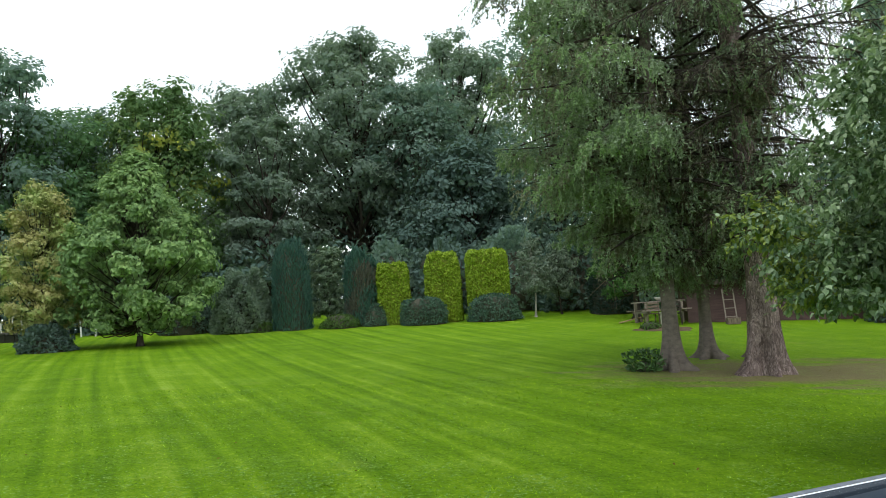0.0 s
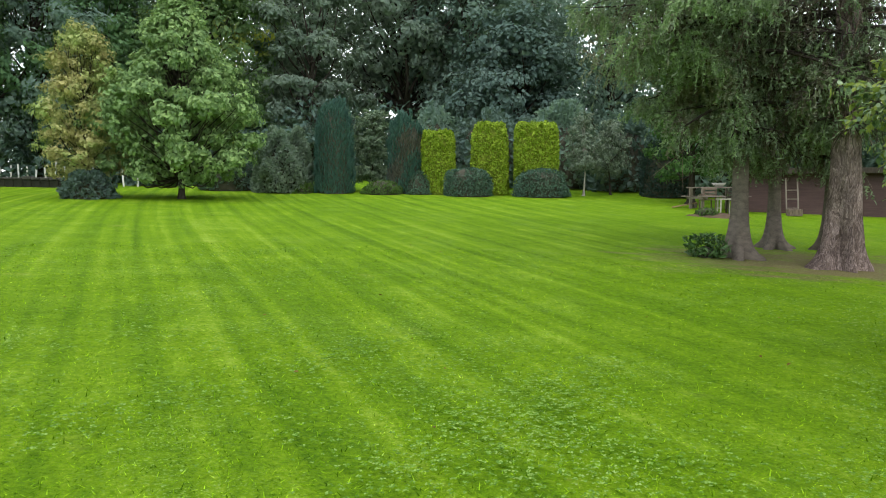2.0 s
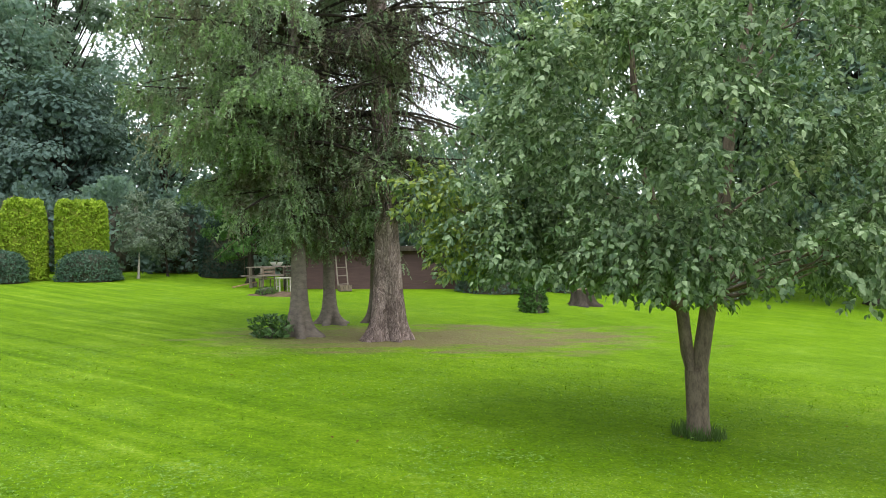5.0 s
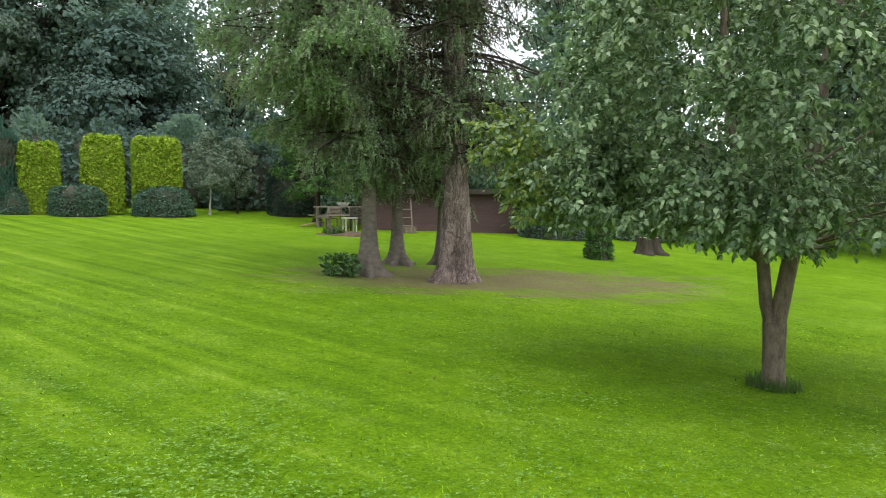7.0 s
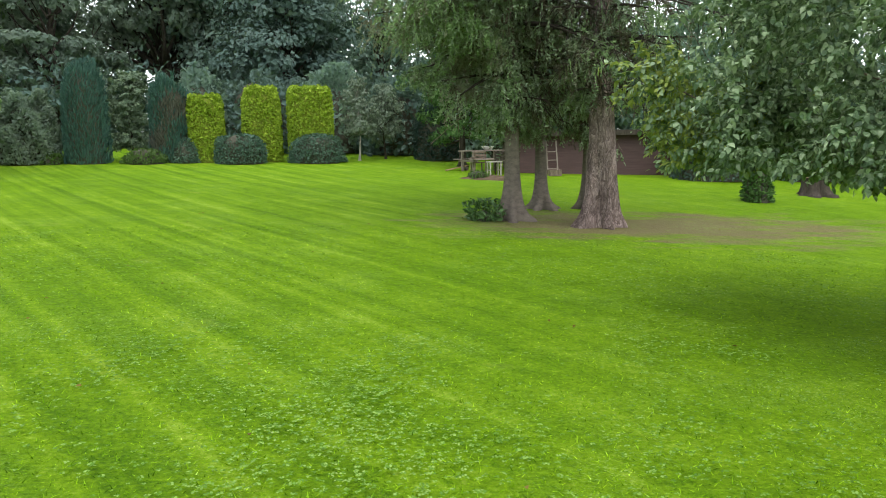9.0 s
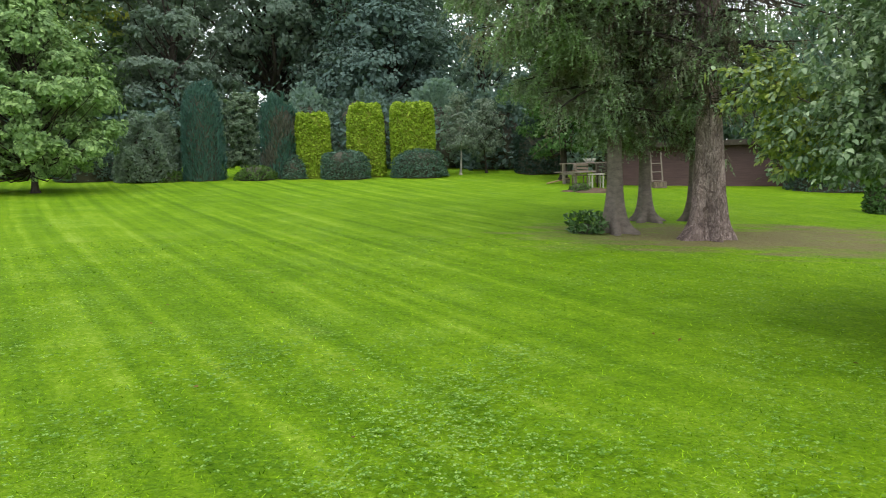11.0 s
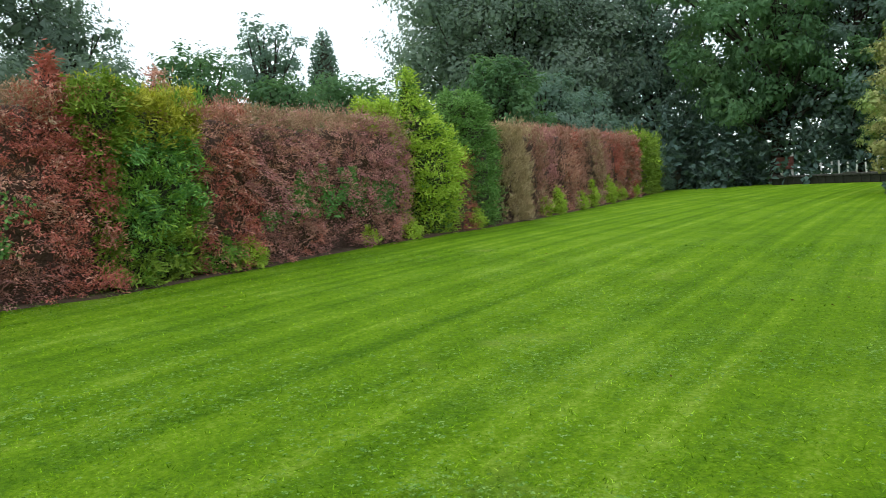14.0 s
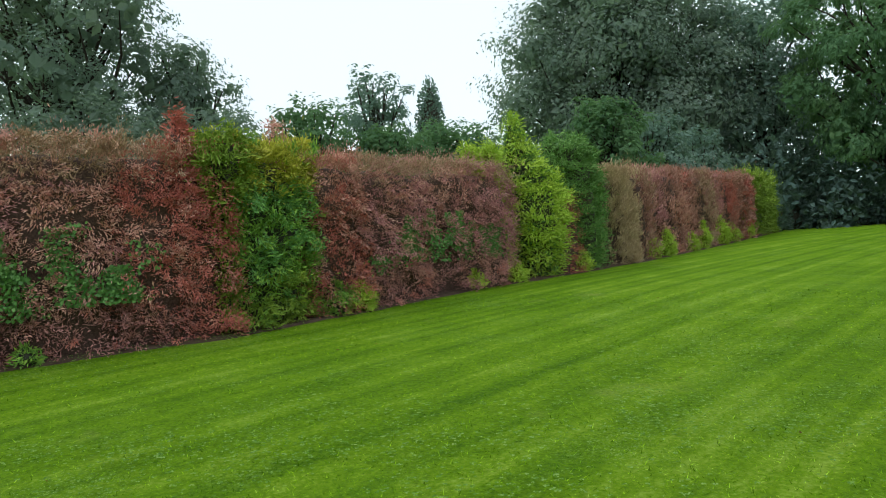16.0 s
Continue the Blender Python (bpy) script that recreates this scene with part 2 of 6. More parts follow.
MAT = {
    # far-tree leaf colours, oak to dark: extra blue and paler darks imitate haze
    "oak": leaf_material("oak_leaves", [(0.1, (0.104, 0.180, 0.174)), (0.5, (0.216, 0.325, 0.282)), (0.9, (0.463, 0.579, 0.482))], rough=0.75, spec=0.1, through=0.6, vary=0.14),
    "oak_blue": leaf_material("hazy_grey_green_leaves", [(0.1, (0.113, 0.170, 0.164)), (0.5, (0.234, 0.317, 0.261)), (0.9, (0.474, 0.553, 0.432))], rough=0.75, spec=0.1, through=0.6, vary=0.14),
    "olive": leaf_material("olive_leaves", [(0.1, (0.074, 0.137, 0.072)), (0.5, (0.164, 0.277, 0.129)), (0.9, (0.398, 0.519, 0.180))], patch=(0.504, 0.544, 0.097), patch_scale=0.35, patch_cut=(0.56, 0.66), rough=0.75, spec=0.1, through=0.6, vary=0.14),
    "lime": leaf_material("broad_green_leaves", [(0.1, (0.058, 0.128, 0.073)), (0.5, (0.147, 0.282, 0.142)), (0.9, (0.348, 0.533, 0.222))], rough=0.75, spec=0.1, through=0.6, vary=0.14),
    "dark": leaf_material("dark_evergreen_leaves", [(0.1, (0.050, 0.086, 0.083)), (0.5, (0.096, 0.156, 0.139)), (0.9, (0.197, 0.258, 0.217))], through=0.3, rough=0.75, spec=0.1, vary=0.14),
    "walnut": leaf_material("fresh_green_leaves", [(0.1, (0.104, 0.186, 0.090)), (0.5, (0.255, 0.397, 0.168)), (0.9, (0.508, 0.697, 0.272))], patch=(0.433, 0.572, 0.16), patch_scale=0.5, patch_cut=(0.6, 0.75), rough=0.75, spec=0.1, through=0.42),
    "birch": leaf_material("golden_olive_leaves", [(0.1, (0.235, 0.226, 0.089)), (0.5, (0.469, 0.437, 0.175)), (0.9, (0.646, 0.670, 0.314))], patch=(0.340, 0.449, 0.148), patch_scale=0.7, patch_cut=(0.45, 0.62)),
    "apple": leaf_material("apple_leaves", [(0.12, (0.040, 0.083, 0.039)), (0.4, (0.124, 0.207, 0.098)), (0.65, (0.277, 0.381, 0.203)), (0.95, (0.577, 0.686, 0.457))], patch=(0.382, 0.464, 0.143), patch_scale=0.8, patch_cut=(0.62, 0.74), rough=0.4, spec=0.5, through=0.32, vary=0.55),
    "apple_yellow": leaf_material("yellowing_apple_leaves", [(0.1, (0.189, 0.264, 0.055)), (0.5, (0.329, 0.409, 0.099)), (0.8, (0.455, 0.475, 0.099)), (0.95, (0.531, 0.436, 0.077))], through=0.45),
    "spruce": leaf_material("spruce_needles", [(0.1, (0.084, 0.123, 0.076)), (0.5, (0.210, 0.282, 0.173)), (0.9, (0.399, 0.505, 0.324))], patch=(0.204, 0.192, 0.138), patch_scale=0.7, patch_cut=(0.5, 0.66), through=0.25, rough=0.65, spec=0.15, big=0.8),
    "spruce_tip": leaf_material("spruce_tip_needles", [(0.1, (0.117, 0.195, 0.088)), (0.5, (0.226, 0.336, 0.155)), (0.9, (0.361, 0.496, 0.249))], through=0.25, rough=0.65, spec=0.15),
    "spruce_dry": leaf_material("dry_inner_spruce_twigs", [(0.1, (0.061, 0.054, 0.038)), (0.5, (0.115, 0.104, 0.076)), (0.9, (0.194, 0.180, 0.137))], through=0.15, rough=0.8, spec=0.1),
    "laurel": leaf_material("laurel_leaves", [(0.1, (0.02, 0.055, 0.015)), (0.5, (0.05, 0.12, 0.03)), (0.9, (0.13, 0.24, 0.08))], through=0.15, rough=0.4, spec=0.4),
    "fir": leaf_material("fir_needles", [(0.1, (0.03, 0.07, 0.025)), (0.5, (0.07, 0.15, 0.045)), (0.9, (0.15, 0.26, 0.08))], through=0.15, rough=0.7, spec=0.1),
    "yew": leaf_material("yew_needles", [(0.1, (0.012, 0.026, 0.022)), (0.5, (0.026, 0.05, 0.042)), (0.9, (0.055, 0.085, 0.07))], through=0.1, rough=0.7, spec=0.1),
    "gold": leaf_material("golden_hedge_leaves", [(0.1, (0.117, 0.192, 0.017)), (0.5, (0.264, 0.397, 0.026)), (0.9, (0.465, 0.589, 0.063))], through=0.2),
    "bluebush": leaf_material("blue_green_shrub_leaves", [(0.1, (0.030, 0.068, 0.050)), (0.5, (0.063, 0.128, 0.090)), (0.9, (0.150, 0.255, 0.180))], through=0.12),
    "column": leaf_material("blue_cypress_needles", [(0.1, (0.022, 0.064, 0.054)), (0.5, (0.048, 0.120, 0.096)), (0.9, (0.092, 0.184, 0.144))], through=0.08, rough=0.65),
    "column_brown": leaf_material("browning_cypress_needles", [(0.1, (0.052, 0.061, 0.050)), (0.5, (0.095, 0.103, 0.082)), (0.9, (0.155, 0.147, 0.108))], through=0.08, rough=0.65),
    "greyshrub": leaf_material("grey_shrub_leaves", [(0.1, (0.078, 0.132, 0.087)), (0.5, (0.148, 0.218, 0.140)), (0.9, (0.280, 0.368, 0.228))]),
    "silver": leaf_material("silvery_leaves", [(0.1, (0.093, 0.133, 0.099)), (0.5, (0.186, 0.241, 0.179)), (0.9, (0.310, 0.388, 0.285))]),
    "dead": leaf_material("dead_brown_sprays", [(0.1, (0.259, 0.119, 0.095)), (0.45, (0.593, 0.289, 0.227)), (0.75, (0.788, 0.513, 0.387)), (0.95, (0.788, 0.745, 0.590))], patch=(0.741, 0.233, 0.171), patch_scale=0.55, patch_cut=(0.5, 0.68), through=0.08, rough=0.75, spec=0.15),
    "mauve": leaf_material("dead_mauve_sprays", [(0.1, (0.213, 0.093, 0.107)), (0.45, (0.481, 0.218, 0.217)), (0.75, (0.733, 0.391, 0.362)), (0.95, (0.733, 0.602, 0.531))], patch=(0.584, 0.324, 0.241), patch_scale=0.8, patch_cut=(0.5, 0.68), through=0.08, rough=0.75, spec=0.15),
    "red": leaf_material("dead_red_sprays", [(0.1, (0.216, 0.066, 0.053)), (0.5, (0.553, 0.167, 0.133)), (0.9, (0.736, 0.350, 0.267))], through=0.08, rough=0.75, spec=0.15),
    "tan": leaf_material("dead_tan_sprays", [(0.1, (0.174, 0.123, 0.076)), (0.5, (0.433, 0.290, 0.194)), (0.9, (0.728, 0.530, 0.355))], through=0.08, rough=0.8, spec=0.12),
    # darker copy of the dead sprays: shade at the hedge's foot, painted in
    "dead_shaded": leaf_material("shaded_dead_sprays", [(0.1, (0.152, 0.074, 0.065)), (0.5, (0.380, 0.186, 0.163)), (0.9, (0.670, 0.338, 0.293))], through=0.06, rough=0.8, spec=0.12),
    "beige": leaf_material("dead_beige_sprays", [(0.1, (0.234, 0.175, 0.104)), (0.5, (0.498, 0.367, 0.217)), (0.9, (0.750, 0.614, 0.396))], through=0.08, rough=0.8, spec=0.12),
    "thuja": leaf_material("live_conifer_sprays", [(0.1, (0.082, 0.178, 0.037)), (0.5, (0.214, 0.402, 0.067)), (0.9, (0.496, 0.709, 0.089))], patch=(0.661, 0.591, 0.050), patch_scale=0.7, patch_cut=(0.6, 0.75), through=0.15, rough=0.6),
    "thuja_gold": leaf_material("yellow_green_conifer_sprays", [(0.1, (0.198, 0.377, 0.031)), (0.5, (0.516, 0.690, 0.073)), (0.9, (0.534, 0.690, 0.148))], through=0.2, rough=0.6),
    "thuja_warm": leaf_material("yellowing_conifer_sprays", [(0.1, (0.215, 0.258, 0.030)), (0.5, (0.514, 0.494, 0.059)), (0.9, (0.800, 0.772, 0.119))], through=0.15, rough=0.6),
    "ivy": leaf_material("ivy_leaves", [(0.1, (0.050, 0.121, 0.034)), (0.5, (0.126, 0.267, 0.078)), (0.9, (0.286, 0.470, 0.172))], through=0.12, rough=0.45, spec=0.35),
    "ivy_pale": leaf_material("pale_ivy_leaves", [(0.1, (0.052, 0.132, 0.028)), (0.5, (0.123, 0.287, 0.062)), (0.9, (0.256, 0.463, 0.118))], through=0.12, rough=0.4, spec=0.4),
    "thuja_lime": leaf_material("lime_conifer_sprays", [(0.1, (0.1, 0.17, 0.02)), (0.5, (0.22, 0.33, 0.04)), (0.9, (0.4, 0.52, 0.08))], through=0.18, rough=0.6),
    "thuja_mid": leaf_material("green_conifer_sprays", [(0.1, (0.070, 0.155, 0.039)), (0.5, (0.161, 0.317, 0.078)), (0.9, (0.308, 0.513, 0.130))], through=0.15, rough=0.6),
    "thuja_dark": leaf_material("dark_conifer_sprays", [(0.1, (0.068, 0.168, 0.050)), (0.5, (0.168, 0.360, 0.090)), (0.9, (0.360, 0.630, 0.135))], through=0.12, rough=0.6),
    "rose": leaf_material("dead_rose_brown_sprays", [(0.1, (0.192, 0.090, 0.072)), (0.5, (0.432, 0.222, 0.174)), (0.9, (0.672, 0.420, 0.324))], through=0.08, rough=0.8, spec=0.12),
    "weed": leaf_material("ground_leaves", [(0.1, (0.035, 0.08, 0.02)), (0.5, (0.075, 0.15, 0.035)), (0.9, (0.14, 0.23, 0.06))]),
    # inner twigs, coloured dark to stand in for shade deep among the leaves
    "core_dark": plain_material("shaded_inner_twigs", (0.03, 0.034, 0.022), (0.075, 0.07, 0.045), 6, bump_d=0.05),
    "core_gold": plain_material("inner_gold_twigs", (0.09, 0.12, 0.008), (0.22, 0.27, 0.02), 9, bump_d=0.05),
    # dead twigs, kept dark so shade between the sprays sits in their colour
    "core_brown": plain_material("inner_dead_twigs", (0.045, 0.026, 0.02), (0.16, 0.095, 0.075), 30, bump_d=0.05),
    "bark": plain_material("grey_brown_bark", (0.09, 0.077, 0.066), (0.22, 0.188, 0.162), 5, 0.9, 0.1, 0.6, 0.02, stretch=(1.2, 1.2, 2.2), fine=32),
    "bark_dark": plain_material("dark_bark", (0.022, 0.018, 0.014), (0.08, 0.068, 0.055), 5, 0.85, 0.15, 0.8, 0.03, stretch=(3, 3, 0.7), fine=24),
    "bark_apple": plain_material("apple_bark", (0.07, 0.054, 0.043), (0.25, 0.2, 0.155), 9, 0.85, 0.15, 0.7, 0.015, stretch=(2, 2, 0.7), fine=50),
    "bark_pale": plain_material("pale_bark", (0.25, 0.23, 0.2), (0.5, 0.47, 0.42), 9, 0.8, 0.2, 0.4, 0.01),
    "twig": plain_material("bare_twigs", (0.10, 0.075, 0.055), (0.24, 0.19, 0.14), 9, 0.85, 0.15, 0.3, 0.005),
    "cut_wood": plain_material("cut_wood", (0.22, 0.14, 0.08), (0.45, 0.32, 0.2), 8, 0.8, 0.15, 0.4, 0.01),
    "soil": plain_material("bare_soil", (0.06, 0.042, 0.028), (0.15, 0.11, 0.075), 6, 0.95, 0.1, 0.8, 0.03),
    "shed": plain_material("brown_shed_boards", (0.055, 0.032, 0.03), (0.105, 0.062, 0.055), 4, 0.6, 0.25, 0.3, 0.004, stretch=(0.4, 0.4, 6)),
    "roof": plain_material("felt_roof", (0.05, 0.05, 0.052), (0.11, 0.11, 0.11), 5, 0.9, 0.15, 0.4, 0.006),
    "white": plain_material("white_paint", (0.62, 0.62, 0.6), (0.8, 0.8, 0.78), 7, 0.55, 0.3, 0.15, 0.003),
    "grey_wood": plain_material("weathered_wood", (0.14, 0.115, 0.095), (0.3, 0.26, 0.22), 6, 0.85, 0.15, 0.5, 0.005, stretch=(6, 1, 6)),
    "red_paint": plain_material("faded_red_paint", (0.13, 0.045, 0.04), (0.22, 0.085, 0.07), 6, 0.7, 0.2, 0.2, 0.003),
    "metal": plain_material("bare_aluminium", (0.5, 0.5, 0.5), (0.65, 0.65, 0.66), 8, 0.35, 0.5, 0.05, 0.001, metal=0.9),
    "wall_dark": plain_material("near_black_rough", (0.012, 0.015, 0.011), (0.04, 0.042, 0.03), 4, 0.9, 0.15, 0.6, 0.02),
    "coping": plain_material("grey_coping_stone", (0.035, 0.036, 0.03), (0.09, 0.09, 0.08), 5, 0.9, 0.15, 0.6, 0.01),
    "car": plain_material("dark_blue_grey_car_paint", (0.016, 0.028, 0.042), (0.022, 0.035, 0.05), 3, 0.6, 0.1, 0.0),
    "car_grey": plain_material("satin_grey_trim", (0.1, 0.115, 0.15), (0.2, 0.22, 0.26), 30, 0.35, 0.5, 0.1, 0.001),
    "chrome": plain_material("bright_trim", (0.75, 0.76, 0.78), (0.85, 0.86, 0.88), 6, 0.18, 0.6, 0.0, metal=1.0),
    "glass_dark": plain_material("tinted_glass", (0.01, 0.012, 0.014), (0.014, 0.016, 0.02), 3, 0.05, 0.6, 0.0),
    "rubber": plain_material("tyre_rubber", (0.015, 0.015, 0.015), (0.03, 0.03, 0.03), 20, 0.85, 0.2, 0.2, 0.002),
}
# clover and blade materials are made with the lawn


def lawn_material(name, blades=False):
    mat, nt, b = shader(name, 0.85, 0.06)
    tc = nt.nodes.new("ShaderNodeTexCoord")
    co = tc.outputs["Object"]
    # mowing stripes run along one direction, their edges wander a little
    sep = nt.nodes.new("ShaderNodeSeparateXYZ")
    wob = nt.nodes.new("ShaderNodeTexNoise")
    wob.inputs["Scale"].default_value, wob.inputs["Detail"].default_value = 0.22, 2
    nt.links.new(co, wob.inputs["Vector"])
    nt.links.new(co, sep.inputs[0])
    a = radians(STRIPE_TURN)
    # distance across the stripes, bent slowly so that they curve at the far end
    across = math_node(nt, "ADD", math_node(nt, "MULTIPLY", sep.outputs[0], math.cos(a)), math_node(nt, "MULTIPLY", sep.outputs[1], math.sin(a)))
    along = math_node(nt, "SUBTRACT", math_node(nt, "MULTIPLY", sep.outputs[1], math.cos(a)), math_node(nt, "MULTIPLY", sep.outputs[0], math.sin(a)))
    bend = math_node(nt, "MULTIPLY", math_node(nt, "POWER", math_node(nt, "MAXIMUM", math_node(nt, "SUBTRACT", along, 13.0), 0.0), 2.0), -0.003)
    across = math_node(nt, "ADD", math_node(nt, "ADD", across, bend), math_node(nt, "MULTIPLY", wob.outputs["Fac"], 0.16))
    phase = math_node(nt, "MULTIPLY", across, 2 * math.pi / STRIPE_WIDTH)
    wave = math_node(nt, "SINE", phase)
    wave2 = math_node(nt, "SINE", math_node(nt, "MULTIPLY", phase, 2.37))
    n_mid = noise_fac(nt, 1.1, 4, 0.65, co)
    n_big = noise_fac(nt, 0.22, 3, 0.6, co)
    n_fine = noise_fac(nt, 26.0, 5, 0.75, co)
    # faint wheel and cutter streaks along the mowing direction
    comb = nt.nodes.new("ShaderNodeCombineXYZ")
    nt.links.new(math_node(nt, "MULTIPLY", across, 4.6), comb.inputs[0])
    nt.links.new(math_node(nt, "MULTIPLY", along, 0.1), comb.inputs[1])
    streak = noise_fac(nt, 1.0, 4, 0.6, comb.outputs[0])
    # the stripes fade out under the trees to the east
    strong = math_node(nt, "MAXIMUM", math_node(nt, "MINIMUM", math_node(nt, "MULTIPLY_ADD", sep.outputs[0], -0.15, 0.75), 0.85), 0.22)
    stripe = math_node(nt, "ADD", math_node(nt, "MULTIPLY", math_node(nt, "MULTIPLY", wave, n_big), 0.115), math_node(nt, "MULTIPLY", math_node(nt, "MULTIPLY", wave2, n_mid), 0.08))
    fac = math_node(nt, "ADD", math_node(nt, "ADD", math_node(nt, "MULTIPLY", n_mid, 0.42), math_node(nt, "MULTIPLY", n_big, 0.3)), math_node(nt, "MULTIPLY", n_fine, 0.55))
    fac = math_node(nt, "ADD", fac, math_node(nt, "MULTIPLY", math_node(nt, "SUBTRACT", streak, 0.5), math_node(nt, "MULTIPLY", strong, 0.64)))
    # brushed tufts a hand's width across, and finer mottling
    fac = math_node(nt, "ADD", fac, math_node(nt, "MULTIPLY", math_node(nt, "SUBTRACT", noise_fac(nt, 7.0, 4, 0.75, co), 0.5), 0.4))
    fac = math_node(nt, "ADD", fac, math_node(nt, "MULTIPLY", math_node(nt, "SUBTRACT", noise_fac(nt, 26.0, 3, 0.7, co), 0.5), 0.3))
    fac = math_node(nt, "ADD", fac, 0.05)
    fac = math_node(nt, "SUBTRACT", math_node(nt, "ADD", fac, math_node(nt, "MULTIPLY", stripe, strong)), 0.185)
    col = ramp(nt, fac, [(0.1, (0.038, 0.1, 0.005)), (0.38, (0.1, 0.21, 0.006)), (0.6, (0.168, 0.305, 0.008)), (0.86, (0.3, 0.43, 0.055))])
    # worn, needle-strewn ground under the spruces
    sub = nt.nodes.new("ShaderNodeVectorMath")
    sub.operation = "SUBTRACT"
    sub.inputs[1].default_value = (6.6, 14.0, 0)
    nt.links.new(co, sub.inputs[0])
    mp = nt.nodes.new("ShaderNodeMapping")
    mp.inputs["Scale"].default_value = (0.19, 0.42, 0)
    nt.links.new(sub.outputs[0], mp.inputs[0])
    ln = nt.nodes.new("ShaderNodeVectorMath")
    ln.operation = "LENGTH"
    nt.links.new(mp.outputs[0], ln.inputs[0])
    worn = math_node(nt, "ADD", ln.outputs["Value"], math_node(nt, "MULTIPLY", math_node(nt, "SUBTRACT", noise_fac(nt, 0.9, 5, 0.7, co, (0.6, 1.8, 1)), 0.5), 2.6))
    mask = ramp(nt, worn, [(0.4, (0.88, 0.88, 0.88)), (1.0, (0, 0, 0))])
    col = mix_col(nt, mask, col, ramp(nt, n_fine, [(0.3, (0.12, 0.095, 0.05)), (0.7, (0.27, 0.215, 0.125))]))
    # straw-coloured dry spots
    dry = ramp(nt, noise_fac(nt, 0.75, 4, 0.6, co, (1, 1.3, 1)), [(0.64, (0, 0, 0)), (0.78, (0.55, 0.55, 0.55))])
    col = mix_col(nt, dry, col, (0.27, 0.31, 0.07))
    # pale clover heads and leaves in drifts
    drift = ramp(nt, noise_fac(nt, 0.9, 4, 0.65, co), [(0.5, (0, 0, 0)), (0.62, (1, 1, 1))])
    dots = ramp(nt, noise_fac(nt, 55.0, 2, 0.6, co), [(0.56, (0, 0, 0)), (0.64, (0.8, 0.8, 0.8))])
    col = mix_col(nt, mix_col(nt, 1.0, drift, dots, "MULTIPLY"), col, (0.24, 0.38, 0.08))
    if blades:
        geo = nt.nodes.new("ShaderNodeNewGeometry")
        col = mix_col(nt, 1.0, col, ramp(nt, geo.outputs["Random Per Island"], [(0.0, (0.35, 0.45, 0.3)), (0.4, (1.0, 1.1, 0.8)), (0.8, (1.8, 1.75, 1.5)), (1.0, (2.8, 2.5, 4.0))]), "MULTIPLY")
        nt.links.new(col, b.inputs["Base Color"])
        tr = nt.nodes.new("ShaderNodeBsdfTranslucent")
        nt.links.new(col, tr.inputs["Color"])
        mx = nt.nodes.new("ShaderNodeMixShader")
        mx.inputs[0].default_value = 0.4
        nt.links.new(b.outputs[0], mx.inputs[1])
        nt.links.new(tr.outputs[0], mx.inputs[2])
        nt.links.new(mx.outputs[0], nt.nodes["Material Output"].inputs["Surface"])
        return mat
    nt.links.new(col, b.inputs["Base Color"])
    bump(nt, b, math_node(nt, "ADD", n_fine, math_node(nt, "MULTIPLY", noise_fac(nt, 90, 3, 0.7, co), 0.6)), 0.9, 0.035)
    return mat


def plate_bark(name):
    """Old spruce bark: grey-lilac scales with dark cracks between them."""
    mat, nt, b = shader(name, 0.9, 0.1)
    tc = nt.nodes.new("ShaderNodeTexCoord")
    mp = nt.nodes.new("ShaderNodeMapping")
    mp.inputs["Scale"].default_value = (1.0, 1.0, 0.38)
    nt.links.new(tc.outputs["Object"], mp.inputs[0])
    wob = nt.nodes.new("ShaderNodeTexNoise")
    wob.inputs["Scale"].default_value = 7.0
    nt.links.new(mp.outputs[0], wob.inputs["Vector"])
    warp = nt.nodes.new("ShaderNodeVectorMath")
    warp.operation = "MULTIPLY_ADD"
    warp.inputs[1].default_value = (0.3, 0.3, 0.3)
    nt.links.new(wob.outputs["Color"], warp.inputs[0])
    nt.links.new(mp.outputs[0], warp.inputs[2])
    edge = nt.nodes.new("ShaderNodeTexVoronoi")
    edge.feature = "DISTANCE_TO_EDGE"
    cell = nt.nodes.new("ShaderNodeTexVoronoi")
    for v in (edge, cell):
        v.inputs["Scale"].default_value = 34.0
        nt.links.new(warp.outputs[0], v.inputs["Vector"])
    plate = ramp(nt, cell.outputs["Color"], [(0.15, (0.17, 0.138, 0.125)), (0.5, (0.3, 0.25, 0.23)), (0.85, (0.45, 0.39, 0.365))])
    big = ramp(nt, noise_fac(nt, 2.2, 4, 0.6), [(0.3, (0.5, 0.47, 0.47)), (0.7, (1.25, 1.2, 1.2))])
    col = mix_col(nt, 1.0, plate, big, "MULTIPLY")
    col = mix_col(nt, 1.0, col, ramp(nt, noise_fac(nt, 60.0, 4, 0.7), [(0.35, (0.6, 0.58, 0.58)), (0.7, (1.35, 1.3, 1.3))]), "MULTIPLY")
    crack = ramp(nt, edge.outputs["Distance"], [(0.0, (0.6, 0.6, 0.6)), (0.08, (0, 0, 0))])
    nt.links.new(mix_col(nt, crack, col, (0.09, 0.07, 0.065)), b.inputs["Base Color"])
    bump(nt, b, math_node(nt, "MINIMUM", edge.outputs["Distance"], 0.2), 1.0, 0.05)
    return mat


MAT["bark_plate"] = plate_bark("scaly_old_bark")
STRIPE_TURN, STRIPE_WIDTH = 31.0, 0.8
MAT["lawn"] = lawn_material("mown_lawn")
MAT["blade"] = lawn_material("grass_blades", True)


